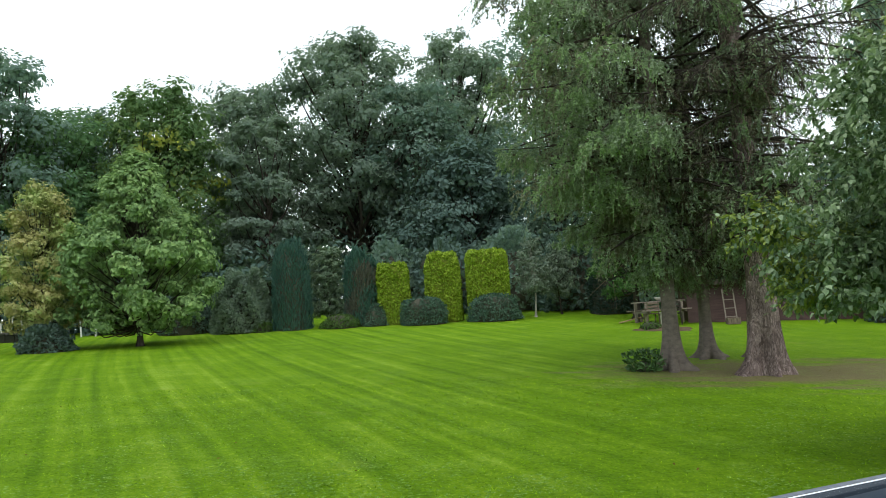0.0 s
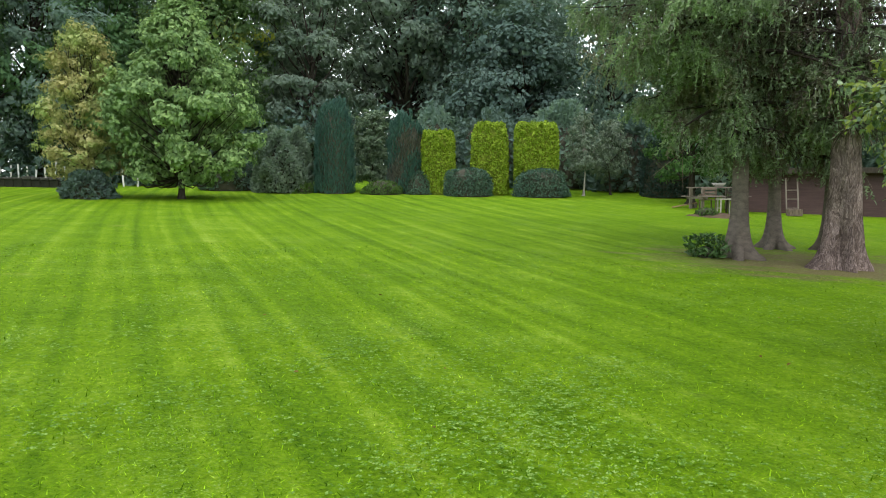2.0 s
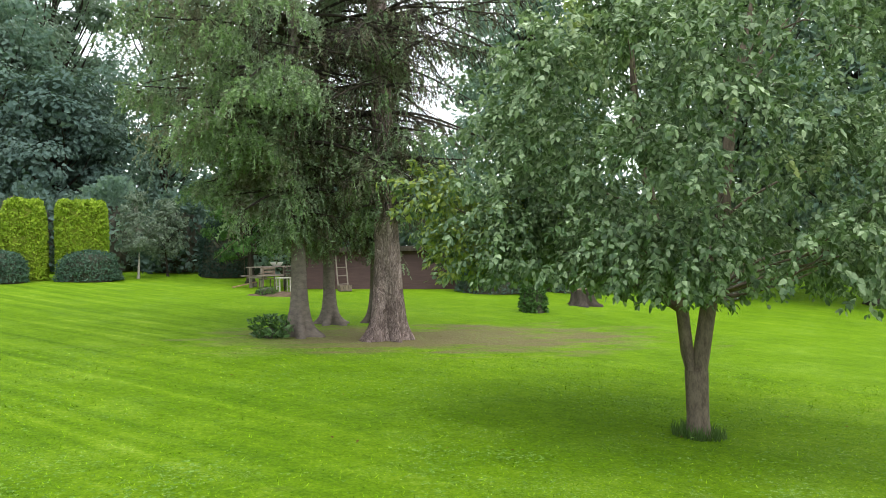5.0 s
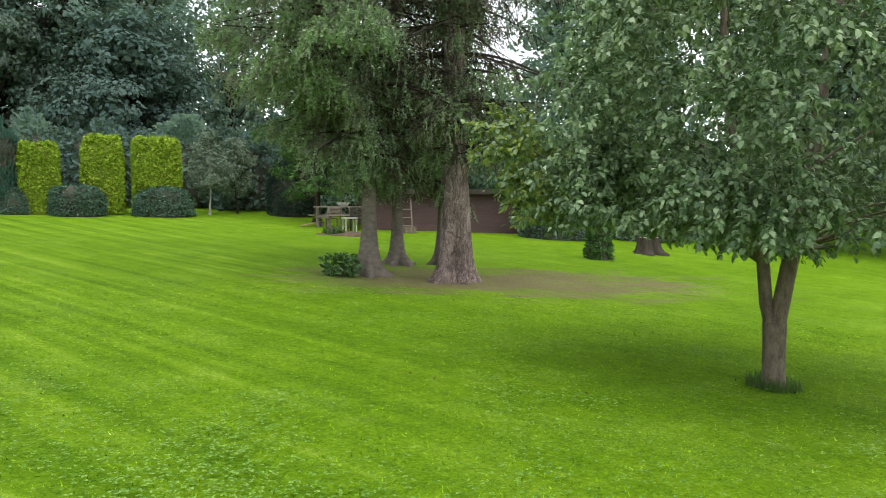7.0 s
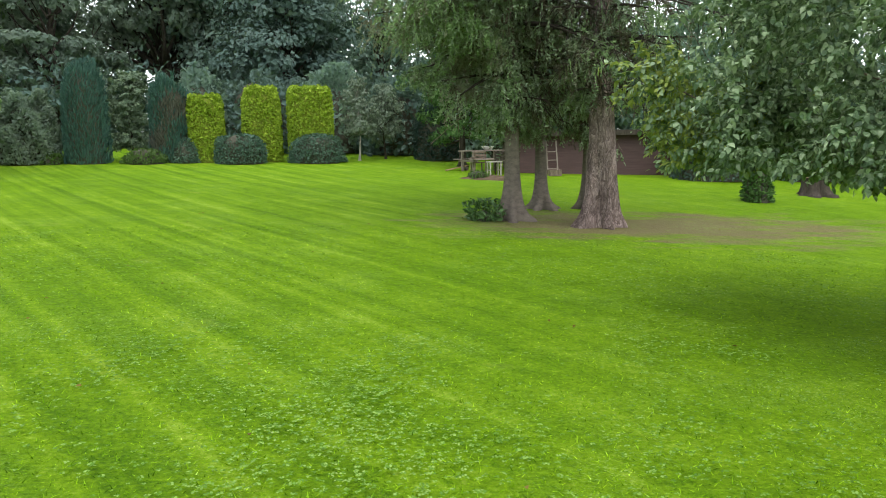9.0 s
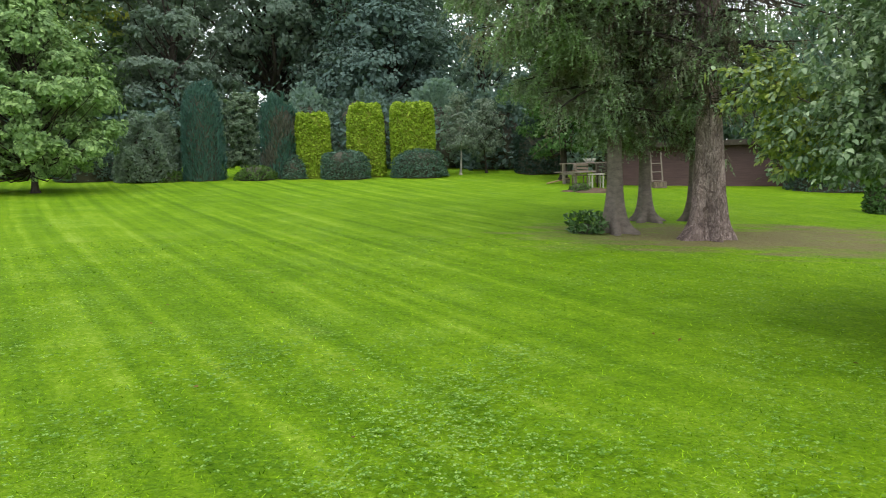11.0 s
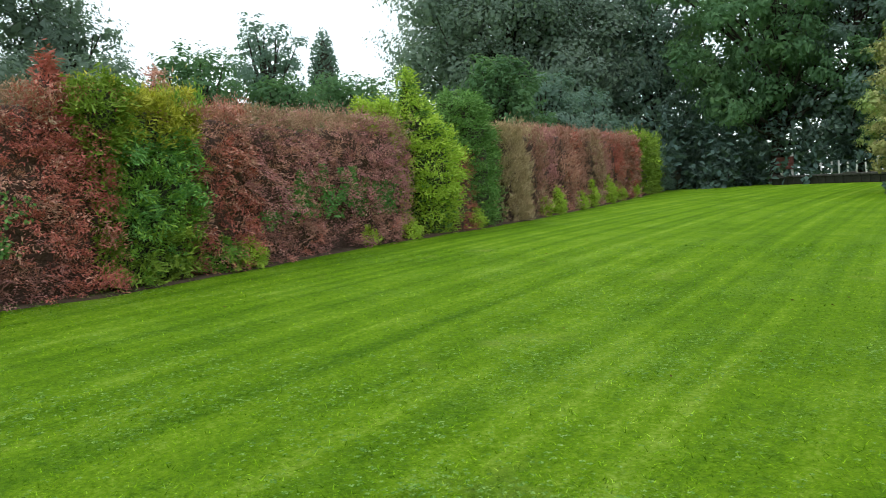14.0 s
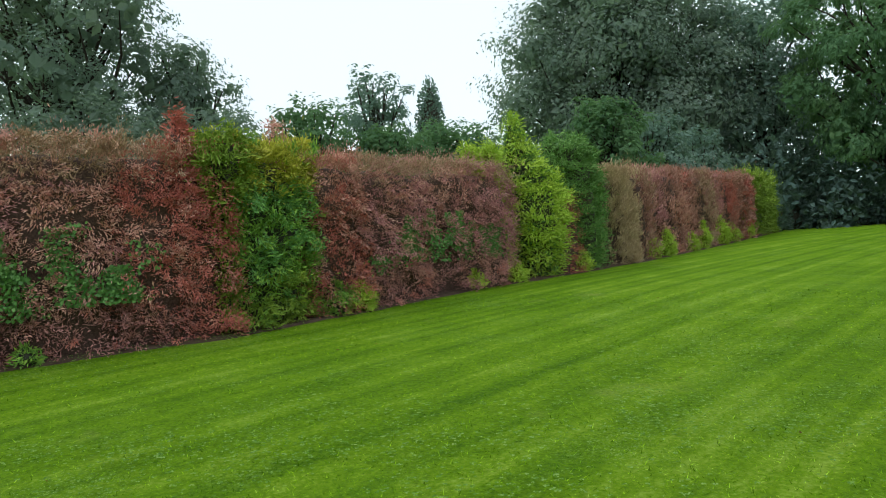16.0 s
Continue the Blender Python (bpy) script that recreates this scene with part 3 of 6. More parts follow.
# ---- builders ----
def ground_z(x, y):
    r = np.hypot(x, y)
    s = np.where(r > 36, (36 + 8 * (1 - np.exp(-(np.maximum(r, 36) - 36) / 8))) / np.maximum(r, 1e-6), 1.0)
    x, y = x * s, y * s
    return -0.03 - 0.06868 * x + 0.02278 * y - 0.000209 * x * x + 0.001544 * x * y + 0.000811 * y * y


def on_ground(x, y):
    return float(ground_z(np.float64(x), np.float64(y)))


def np_mesh(name, verts, faces, mats, index=None, smooth=False):
    me = bpy.data.meshes.new(name)
    v, f = np.asarray(verts, np.float32), np.asarray(faces, np.int32)
    n, k = f.shape
    me.vertices.add(len(v))
    me.vertices.foreach_set("co", v.ravel())
    me.loops.add(n * k)
    me.loops.foreach_set("vertex_index", f.ravel())
    me.polygons.add(n)
    me.polygons.foreach_set("loop_start", np.arange(0, n * k, k, dtype=np.int32))
    for m in mats:
        me.materials.append(m)
    if index is not None:
        me.polygons.foreach_set("material_index", np.asarray(index, np.int32))
    me.polygons.foreach_set("use_smooth", np.full(n, smooth))
    me.update(calc_edges=True)
    return me


def thing(name, x, y, label, category, group="", rz=0.0, z=None, kind=""):
    ob = new(name)
    ob.empty_display_size = 0.2
    ob.matrix_world = pose(x, y, on_ground(x, y) if z is None else z, 0, 0, rz)
    return tagged(ob, label, category, group, kind)


def piece(name, me, parent, label="", m=None):
    ob = new(name, me)
    ob.parent = parent
    if m is not None:
        ob.matrix_basis = m
    return tagged(ob, label) if label else ob


def part(name, bm, material, parent, label="", smooth=False, m=None):
    me = bpy.data.meshes.new(name)
    bm.to_mesh(me)
    bm.free()
    me.materials.append(material)
    if smooth:
        me.polygons.foreach_set("use_smooth", np.full(len(me.polygons), True))
    return piece(name, me, parent, label, m)


def join(parts):
    vs, fs, o = [], [], 0
    for v, f in parts:
        vs.append(v)
        fs.append(np.asarray(f) + o)
        o += len(v)
    return np.concatenate(vs), np.concatenate(fs)


def unit(v):
    return v / np.maximum(np.linalg.norm(v, axis=-1, keepdims=True), 1e-9)


def ripple(p, freq, seed):
    """Cheap smooth noise about -1 to 1 for arrays of points."""
    r = np.random.default_rng(seed)
    out = np.zeros(len(p))
    for k in range(5):
        d = r.normal(size=3) * freq * (1 + 0.6 * k)
        out += np.sin(p @ d + r.uniform(0, 6.28)) / (1 + 0.5 * k)
    return out / 2.4


def leaf_quads(c, d, nrm, length, width, fold=0.22):
    """One folded, pointed leaf per row: centre, direction, face normal."""
    d = unit(d)
    s = unit(np.cross(d, nrm))
    n = np.cross(s, d)
    ln, wd = np.broadcast_to(length, (len(c),))[:, None], np.broadcast_to(width, (len(c),))[:, None]
    v = np.stack([c - d * ln / 2, c + s * wd / 2 + n * wd * fold, c + d * ln / 2, c - s * wd / 2 + n * wd * fold], 1).reshape(-1, 3)
    return v, np.arange(len(c) * 4).reshape(-1, 4)


def round_leaves(c, d, nrm, length, width):
    """One six-sided, cupped leaf per row, for foliage seen from near by."""
    d = unit(d)
    s = unit(np.cross(d, nrm))
    n = np.cross(s, d)
    ln, wd = length[:, None], width[:, None]
    v = np.stack([c - d * ln * 0.5, c - d * ln * 0.22 + s * wd * 0.48 + n * wd * 0.16, c + d * ln * 0.16 + s * wd * 0.4 + n * wd * 0.14, c + d * ln * 0.5 - n * wd * 0.12,
                  c + d * ln * 0.16 - s * wd * 0.4 + n * wd * 0.14, c - d * ln * 0.22 - s * wd * 0.48 + n * wd * 0.16], 1).reshape(-1, 3)
    return v, np.arange(len(c) * 6).reshape(-1, 6)


def tube(pts, radii, sides=7):
    pts, radii = np.asarray(pts, float), np.asarray(radii, float)
    n = len(pts)
    t = unit(np.gradient(pts, axis=0))
    ref = np.where(np.abs(t[:, 2:3]) > 0.9, np.array([[1.0, 0, 0]]), np.array([[0, 0, 1.0]]))
    a = unit(np.cross(t, ref))
    b = np.cross(t, a)
    ang = np.linspace(0, 2 * np.pi, sides, endpoint=False)
    ring = pts[:, None] + radii[:, None, None] * (np.cos(ang)[None, :, None] * a[:, None] + np.sin(ang)[None, :, None] * b[:, None])
    i, j = np.meshgrid(np.arange(n - 1), np.arange(sides), indexing="ij")
    k = (j + 1) % sides
    f = np.stack([i * sides + j, i * sides + k, (i + 1) * sides + k, (i + 1) * sides + j], -1).reshape(-1, 4)
    return ring.reshape(-1, 3), f


def curve_pts(a, b, sag, n=6, side=None):
    a, b = np.asarray(a, float), np.asarray(b, float)
    s = np.linspace(0, 1, n)[:, None]
    p = a + (b - a) * s
    p[:, 2] += (sag * 4 * s * (1 - s))[:, 0]
    if side is not None:
        p += np.asarray(side) * (4 * s * (1 - s))
    return p


def flared_trunk(h, r0, r1, rng, flare=0.8, flare_h=0.5, roots=5, sides=16, bend=0.1, n=22, rugged=0.0, root=(0.0, 0.0)):
    """A trunk with a root flare whose buttresses fade out upwards."""
    s = np.concatenate([flare_h * np.linspace(0, 1, 10) ** 1.6, np.linspace(flare_h, h, n)[1:]])
    ang = np.linspace(0, 2 * np.pi, sides, endpoint=False)
    ph, rows = rng.uniform(0, 6.28, 3), []
    for z in s:
        k = np.exp(-z / (flare_h * 0.42))
        r = r0 + (r1 - r0) * (z / h) ** 0.9
        foot = np.exp(-z / (flare_h * 0.1))
        lobes = 1 + flare * k * (0.8 + 0.45 * np.cos(roots * ang + ph[0])) + flare * foot * (0.5 + 0.8 * np.cos(roots * ang + ph[0]) + 0.4 * np.cos(2 * ang + ph[2])) + 0.05 * np.cos(3 * ang + ph[1] + z) + 0.03 * np.cos(7 * ang + ph[2] - 2 * z)
        lobes = lobes + root[1] * (k * 0.7 + foot * 0.5) * np.maximum(np.cos(ang - root[0]), -0.25)
        lobes = lobes + rugged * (0.06 * np.cos(5 * ang + ph[0] + 0.3 * z) + 0.035 * np.cos(11 * ang + ph[1] + 1.1 * np.sin(z * 2.3)) + 0.02 * np.cos(17 * ang + 3 * z)) * (1 + 2.2 * k)
        cx, cy = bend * np.sin(z / h * 2.5 + ph[1]) - bend * np.sin(ph[1]), bend * np.sin(z / h * 2 + ph[2]) - bend * np.sin(ph[2])
        rows.append(np.stack([cx + r * lobes * np.cos(ang), cy + r * lobes * np.sin(ang), np.full(sides, z - 0.08 * (z == 0))], 1))
    v = np.concatenate(rows)
    m = len(s)
    i, j = np.meshgrid(np.arange(m - 1), np.arange(sides), indexing="ij")
    k = (j + 1) % sides
    return v, np.stack([i * sides + j, i * sides + k, (i + 1) * sides + k, (i + 1) * sides + j], -1).reshape(-1, 4)


def broad_tree(name, x, y, h, rad, mat, label, seed, n=13000, leaf=(0.25, 0.16), low=0.2, clumps=70, clump=(0.2, 0.36), trunk_r=0.22, bark="bark_dark",
               shape=1.0, droop=0.35, category="tree", group="", ry=None, fill=0.35, layered=0.0, stuffing=1.0):
    """Trunk and limbs that end in uneven clumps of leaves; gaps stay between the clumps."""
    rng = np.random.default_rng(seed)
    th = thing(name, x, y, label, category, group)
    z0, ry = h * low, ry or rad
    zc = (h + z0) / 2
    u = np.linspace(0.02, 0.97, clumps) + rng.normal(size=clumps) * 0.03
    u = np.clip(u, 0.01, 0.985)
    belly = 0.42
    prof = np.where(u < belly, 0.74 + 0.26 * np.sin(u / belly * np.pi / 2), np.sqrt(np.maximum(1 - ((u - belly) / (1.04 - belly)) ** 2, 0)))
    prof = prof * np.where(u > belly, 1 - (1 - shape) * (u - belly) / (1 - belly), 1.0)
    ang = np.arange(clumps) * 2.39996 + rng.uniform(0, 0.9, clumps)
    rr = rng.uniform(fill ** 2, 1.0, clumps) ** 0.5 * rng.uniform(0.8, 1.0, clumps)
    cr = rad * rng.uniform(*clump, clumps) * (0.75 + 0.25 * prof)
    c = np.stack([np.cos(ang) * rr * prof * (rad - cr * 0.6), np.sin(ang) * rr * prof * (ry - cr * 0.6), z0 + u * (h - z0)], 1)
    c[:, 2] = np.clip(c[:, 2], z0 + cr * 0.3, h - cr * 0.55)
    wood = [flared_trunk(h * 0.8, trunk_r, trunk_r * 0.2, rng, 0.5, min(0.8, h * 0.08), bend=rad * 0.06, sides=9, n=10)]
    for i in range(clumps):
        a = np.array([0, 0, np.clip(c[i, 2] * 0.72 - np.hypot(*c[i, :2]) * 0.35, z0 * 0.8 + 0.3, h * 0.75)])
        wood.append(tube(curve_pts(a, c[i], -0.05 * rad, 5, rng.normal(size=3) * 0.06 * rad), np.linspace(trunk_r * 0.34, trunk_r * 0.05, 5), 5))
    v, f = join(wood)
    piece("trunk", np_mesh("trunk", v, f, [MAT[bark]], smooth=True), th)
    # every clump carries smaller tufts, and every tuft its leaves
    k = 16
    so = unit(rng.normal(size=(clumps, k, 3)) + np.array([0, 0, 0.35]))
    flat = np.array([1.0, 1.0, 0.8 - 0.42 * layered])
    sc = (c[:, None] + so * (cr[:, None] * rng.uniform(0.6, 1.02, (clumps, k)) * (1 + 0.14 * rng.normal(size=(clumps, k)) * (rng.uniform(size=(clumps, k)) < 0.3)))[..., None] * flat).reshape(-1, 3)
    sr = np.repeat(cr, k) * rng.uniform(0.2, 0.42, clumps * k)
    # some tufts sit on the inner limbs
    inner = rng.uniform(size=clumps * k) < 0.2
    hub = np.stack([np.zeros(clumps * k), np.zeros(clumps * k), np.repeat(np.clip(c[:, 2] * 0.8, z0, h), k)], 1)
    sc[inner] = (hub + (sc - hub) * rng.uniform(0.3, 0.9, (clumps * k, 1)))[inner]
    w = sr ** 2
    which = rng.choice(clumps * k, n, p=w / w.sum())
    o = unit(rng.normal(size=(n, 3)))
    p = sc[which] + o * (sr[which] * rng.uniform(0.05, 1.15, n) ** 0.6)[:, None] * np.array([1.1, 1.1, 0.75])
    out = unit(0.6 * o + 0.5 * so.reshape(-1, 3)[which] + 0.4 * unit(p - np.array([0, 0, zc])))
    dr = out * 0.3 + rng.normal(size=(n, 3)) * 0.55 + np.array([0, 0, -droop])
    nn = out * 1.2 + np.array([0, 0, 0.6]) + rng.normal(size=(n, 3)) * 0.2
    # the blades lie in the clump's surface, so that each clump is lit as one form
    nn = unit(nn)
    dr = dr - nn * np.sum(dr * nn, 1, keepdims=True) * 0.85
    sz = rng.uniform(0.6, 1.35, n)
    v, f = leaf_quads(p, dr, nn, leaf[0] * sz, leaf[1] * sz)
    # larger shaded leaf sprays close up the inside of each clump
    per = max(3, int(30 * stuffing * max(1.0, cr.mean()) ** 1.9))
    m = clumps * per
    o = unit(rng.normal(size=(m, 3)))
    big = np.repeat(cr, per)
    p = np.repeat(c, per, 0) + o * (big * rng.uniform(0.15, 0.82, m))[:, None] * flat
    size = np.minimum(big * 0.5, 0.4) * rng.uniform(0.6, 1.0, m)
    v, f = join([(v, f), leaf_quads(p, np.cross(o, rng.normal(size=(m, 3))), o + np.array([0, 0, 0.3]), size, size * 0.72, 0.1)])
    piece("crown", np_mesh("crown", v, f, [MAT[mat]]), th)
    return th


def shell_points(n, rx, ry, h, p, q, rng, lumps=0.08, freq=3.0, inner=0.84, seed=1, foot=0.0):
    """Random points near the surface of a rounded half-solid that stands on the ground, and the ways outwards."""
    got, gn, need = [], [], n
    while need > 0:
        c = rng.uniform(-1.1, 1.1, (n * 4, 3)) * np.array([rx, ry, 0]) + np.stack([np.zeros(n * 4)] * 2 + [rng.uniform(foot, h * 1.1, n * 4)], 1)
        e = np.abs(c[:, 0] / rx) ** p + np.abs(c[:, 1] / ry) ** p
        lev = (e ** (q / p) + np.abs(c[:, 2] / h) ** q) ** (1 / q) + lumps * ripple(c, freq, seed)
        k = np.where((lev > inner) & (lev < 1.03))[0]
        c = c[k]
        g = np.stack([np.sign(c[:, 0]) * np.abs(c[:, 0] / rx) ** (p - 1) / rx, np.sign(c[:, 1]) * np.abs(c[:, 1] / ry) ** (p - 1) / ry,
                      np.abs(c[:, 2] / h) ** (q - 1) / h], 1)
        got.append(c[:need])
        gn.append(unit(g)[:need])
        need -= len(k)
    return np.concatenate(got), np.concatenate(gn)


def core_mesh(name, rx, ry, h, p, q, mat, k=0.86, nu=26, nv=12, seed=3):
    """The dense inner body of a clipped or bushy plant."""
    u = np.linspace(0, 2 * np.pi, nu, endpoint=False)
    w = np.linspace(0, 1, nv)
    rows = []
    for t in w:
        z = math.sin(t * math.pi / 2) ** (2 / q) if q > 2 else math.sin(t * math.pi / 2)
        r = max(1 - z ** q, 0) ** (1 / q)
        e = (np.abs(np.cos(u)) ** p + np.abs(np.sin(u)) ** p) ** (-1 / p)
        rows.append(np.stack([np.cos(u) * e * r * rx * k, np.sin(u) * e * r * ry * k, np.full(nu, z * h * min(k + 0.1, 0.98) - (0.05 if t == 0 else 0))], 1))
    v = np.concatenate(rows)
    v += (unit(v) * ripple(v, 4.0 / max(rx, 0.3), seed)[:, None]) * 0.04 * rx
    i, j = np.meshgrid(np.arange(nv - 1), np.arange(nu), indexing="ij")
    kk = (j + 1) % nu
    return np_mesh(name, v, np.stack([i * nu + j, i * nu + kk, (i + 1) * nu + kk, (i + 1) * nu + j], -1).reshape(-1, 4), [MAT[mat]], smooth=True)


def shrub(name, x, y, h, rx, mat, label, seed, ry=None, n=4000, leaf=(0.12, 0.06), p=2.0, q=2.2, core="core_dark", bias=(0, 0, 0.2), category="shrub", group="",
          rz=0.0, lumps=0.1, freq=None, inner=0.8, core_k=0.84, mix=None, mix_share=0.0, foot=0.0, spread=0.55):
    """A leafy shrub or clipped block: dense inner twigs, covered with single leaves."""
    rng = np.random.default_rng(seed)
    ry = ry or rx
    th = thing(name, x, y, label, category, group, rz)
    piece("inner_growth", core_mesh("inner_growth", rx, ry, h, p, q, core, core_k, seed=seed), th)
    c, o = shell_points(n, rx, ry, h, p, q, rng, lumps, freq or 2.5 / max(rx, 0.3), inner, seed, foot)
    d = o * 0.6 + rng.normal(size=(n, 3)) * spread + np.array(bias)
    nn = o + rng.normal(size=(n, 3)) * 0.5 + np.array([0, 0, 0.5])
    sz = rng.uniform(0.6, 1.35, n)
    v, f = leaf_quads(c, d, nn, leaf[0] * sz, leaf[1] * sz)
    mats, idx = [MAT[mat]], None
    if mix:
        mats.append(MAT[mix])
        idx = (ripple(c, 2.0, seed + 5) + rng.normal(size=n) * 0.25 > 1 - 2 * mix_share).astype(int)
    piece("foliage", np_mesh("foliage", v, f, mats, idx), th)
    return th


def sprays(c, o, rng, size, bias, leaflets=4, width=0.24):
    """Small flat conifer sprays: a fan of leaflets from each point."""
    n = len(c)
    d = unit(o * 0.3 + rng.normal(size=(n, 3)) * 0.55 + np.array(bias))
    nn = unit(o + rng.normal(size=(n, 3)) * 0.5 + np.array([0, 0, 0.3]))
    s = unit(np.cross(nn, d))
    sz = size * rng.uniform(0.6, 1.4, n)
    cs, ds, ns, ls = [], [], [], []
    for k in range(leaflets):
        a = (k - (leaflets - 1) / 2) * 0.5 + rng.normal(size=n) * 0.18
        dk = unit(d * np.cos(a)[:, None] + s * np.sin(a)[:, None])
        lk = sz * (1 - 0.25 * abs(k - (leaflets - 1) / 2)) * rng.uniform(0.7, 1.1, n)
        cs.append(c + dk * (lk / 2)[:, None])
        ds.append(dk)
        ns.append(nn + rng.normal(size=(n, 3)) * 0.2)
        ls.append(lk)
    ls = np.concatenate(ls)
    return leaf_quads(np.concatenate(cs), np.concatenate(ds), np.concatenate(ns), ls, ls * width)


def box_bm(bm, x0, y0, z0, x1, y1, z1, bevel=0.0):
    r = bmesh.ops.create_cube(bm, size=1.0)
    bmesh.ops.transform(bm, matrix=Matrix.Translation(((x0 + x1) / 2, (y0 + y1) / 2, (z0 + z1) / 2)) @ Matrix.Diagonal((x1 - x0, y1 - y0, z1 - z0, 1)), verts=r["verts"])
    if bevel:
        es = list({e for v in r["verts"] for e in v.link_edges})
        bmesh.ops.bevel(bm, geom=es, offset=bevel, segments=1, affect="EDGES")
    return bm


def box(x0, y0, z0, x1, y1, z1, bevel=0.004):
    return box_bm(bmesh.new(), x0, y0, z0, x1, y1, z1, bevel)


# ---- ground ----
def build_ground():
    g = np.sinh(np.linspace(-1, 1, 141) * 5.2) / np.sinh(5.2) * 700
    gx, gy = np.meshgrid(g - 3.0, g + 9.0, indexing="ij")
    x, y = gx.ravel(), gy.ravel()
    z = ground_z(x, y)
    n = len(g)
    i, j = np.meshgrid(np.arange(n - 1), np.arange(n - 1), indexing="ij")
    f = np.stack([i * n + j, (i + 1) * n + j, (i + 1) * n + j + 1, i * n + j + 1], -1).reshape(-1, 4)
    ob = new("ground", np_mesh("ground", np.stack([x, y, z], 1), f, [MAT["lawn"]], smooth=True))
    return tagged(ob, "striped freshly mown green garden lawn with clover patches", "lawn", kind="structure")


def polar_points(n, r0, r1, a0, a1, rng):
    r = np.sqrt(rng.uniform(r0 * r0, r1 * r1, n))
    a = np.radians(rng.uniform(a0, a1, n))
    return -np.sin(a) * r, np.cos(a) * r


def build_grass():
    rng = np.random.default_rng(11)
    n = 205000
    r = 2.6 + 11 * rng.uniform(0, 1, n) ** 1.25
    a = np.radians(rng.uniform(-58, 112, n))
    x, y = -np.sin(a) * r, np.cos(a) * r
    far = np.hypot(x, y) / 7.0
    base = np.stack([x, y, ground_z(x, y) - 0.002], 1)
    lean = np.stack([rng.normal(size=n), rng.normal(size=n), np.full(n, 0.3)], 1)
    hgt = rng.uniform(0.016, 0.05, n)
    side = unit(np.stack([rng.normal(size=n), rng.normal(size=n), np.zeros(n)], 1)) * (0.0045 * np.maximum(1, far))[:, None]
    v = np.stack([base - side, base + side, base + unit(lean) * hgt[:, None]], 1).reshape(-1, 3)
    ob = new("grass", np_mesh("grass", v, np.arange(n * 3).reshape(-1, 3), [MAT["blade"]]))
    tagged(ob, "short mown grass blades on the lawn", "grass", kind="stuff")
    # clover in drifts: three leaflets on a stalk, standing a little proud of the cut grass
    x, y = polar_points(60000, 2.6, 13.0, -58, 112, rng)
    x2, y2 = polar_points(36000, 2.6, 7.0, -58, 112, rng)
    x, y = np.concatenate([x, x2]), np.concatenate([y, y2])
    pt = np.stack([x, y, 0 * x], 1)
    keep = 0.7 * ripple(pt, 0.5, 8) + 0.5 * ripple(pt, 1.3, 12) + 0.7 * ripple(pt, 3.4, 9) + rng.normal(size=len(x)) * 0.55 > 0.6
    x, y = x[keep], y[keep]
    n = len(x)
    top = np.stack([x, y, ground_z(x, y) + rng.uniform(0.022, 0.058, n)], 1)
    tilt = np.stack([rng.normal(size=n) * 0.35, rng.normal(size=n) * 0.35, np.ones(n)], 1)
    sz, turn = rng.uniform(0.011, 0.021, n), rng.uniform(0, 6.28, n)
    cs, ds = [], []
    for k in range(3):
        d = np.stack([np.cos(turn + k * 2.094), np.sin(turn + k * 2.094), np.full(n, -0.1)], 1)
        cs.append(top + d * (sz * 0.55)[:, None])
        ds.append(d)
    v, f = leaf_quads(np.concatenate(cs), np.concatenate(ds), np.tile(tilt, (3, 1)), np.tile(sz, 3), np.tile(sz * 0.95, 3), 0.12)
    ob = new("clover", np_mesh("clover", v, f, [MAT["clover"]]))
    tagged(ob, "pale green clover leaves scattered through the lawn", "clover", kind="stuff")


def build_fallen_leaves():
    """A few ochre leaves lying about on the grass."""
    rng = np.random.default_rng(17)
    n = 130
    x, y = polar_points(n, 3.2, 16.0, -52, 105, rng)
    c = np.stack([x, y, ground_z(x, y) + 0.045], 1)
    d = np.stack([rng.normal(size=n), rng.normal(size=n), rng.normal(size=n) * 0.2], 1)
    nn = np.stack([rng.normal(size=n) * 0.4, rng.normal(size=n) * 0.4, np.ones(n)], 1)
    sz = rng.uniform(0.025, 0.045, n)
    v, f = round_leaves(c, d, nn, sz, sz * 0.6)
    ob = new("fallen_leaves", np_mesh("fallen_leaves", v, f, [MAT["fallen"]]))
    tagged(ob, "scattered ochre and brown fallen leaves on the lawn", "fallen leaves", kind="stuff")


MAT["fallen"] = leaf_material("fallen_leaves", [(0.15, (0.06, 0.045, 0.015)), (0.5, (0.15, 0.11, 0.03)), (0.85, (0.28, 0.26, 0.06))], rough=0.85, spec=0.05, through=0.1)
MAT["clover"] = leaf_material("clover_leaves", [(0.15, (0.05, 0.13, 0.012)), (0.45, (0.13, 0.28, 0.03)), (0.62, (0.23, 0.40, 0.075)), (0.82, (0.32, 0.49, 0.12))], rough=0.6, spec=0.2)
build_ground()


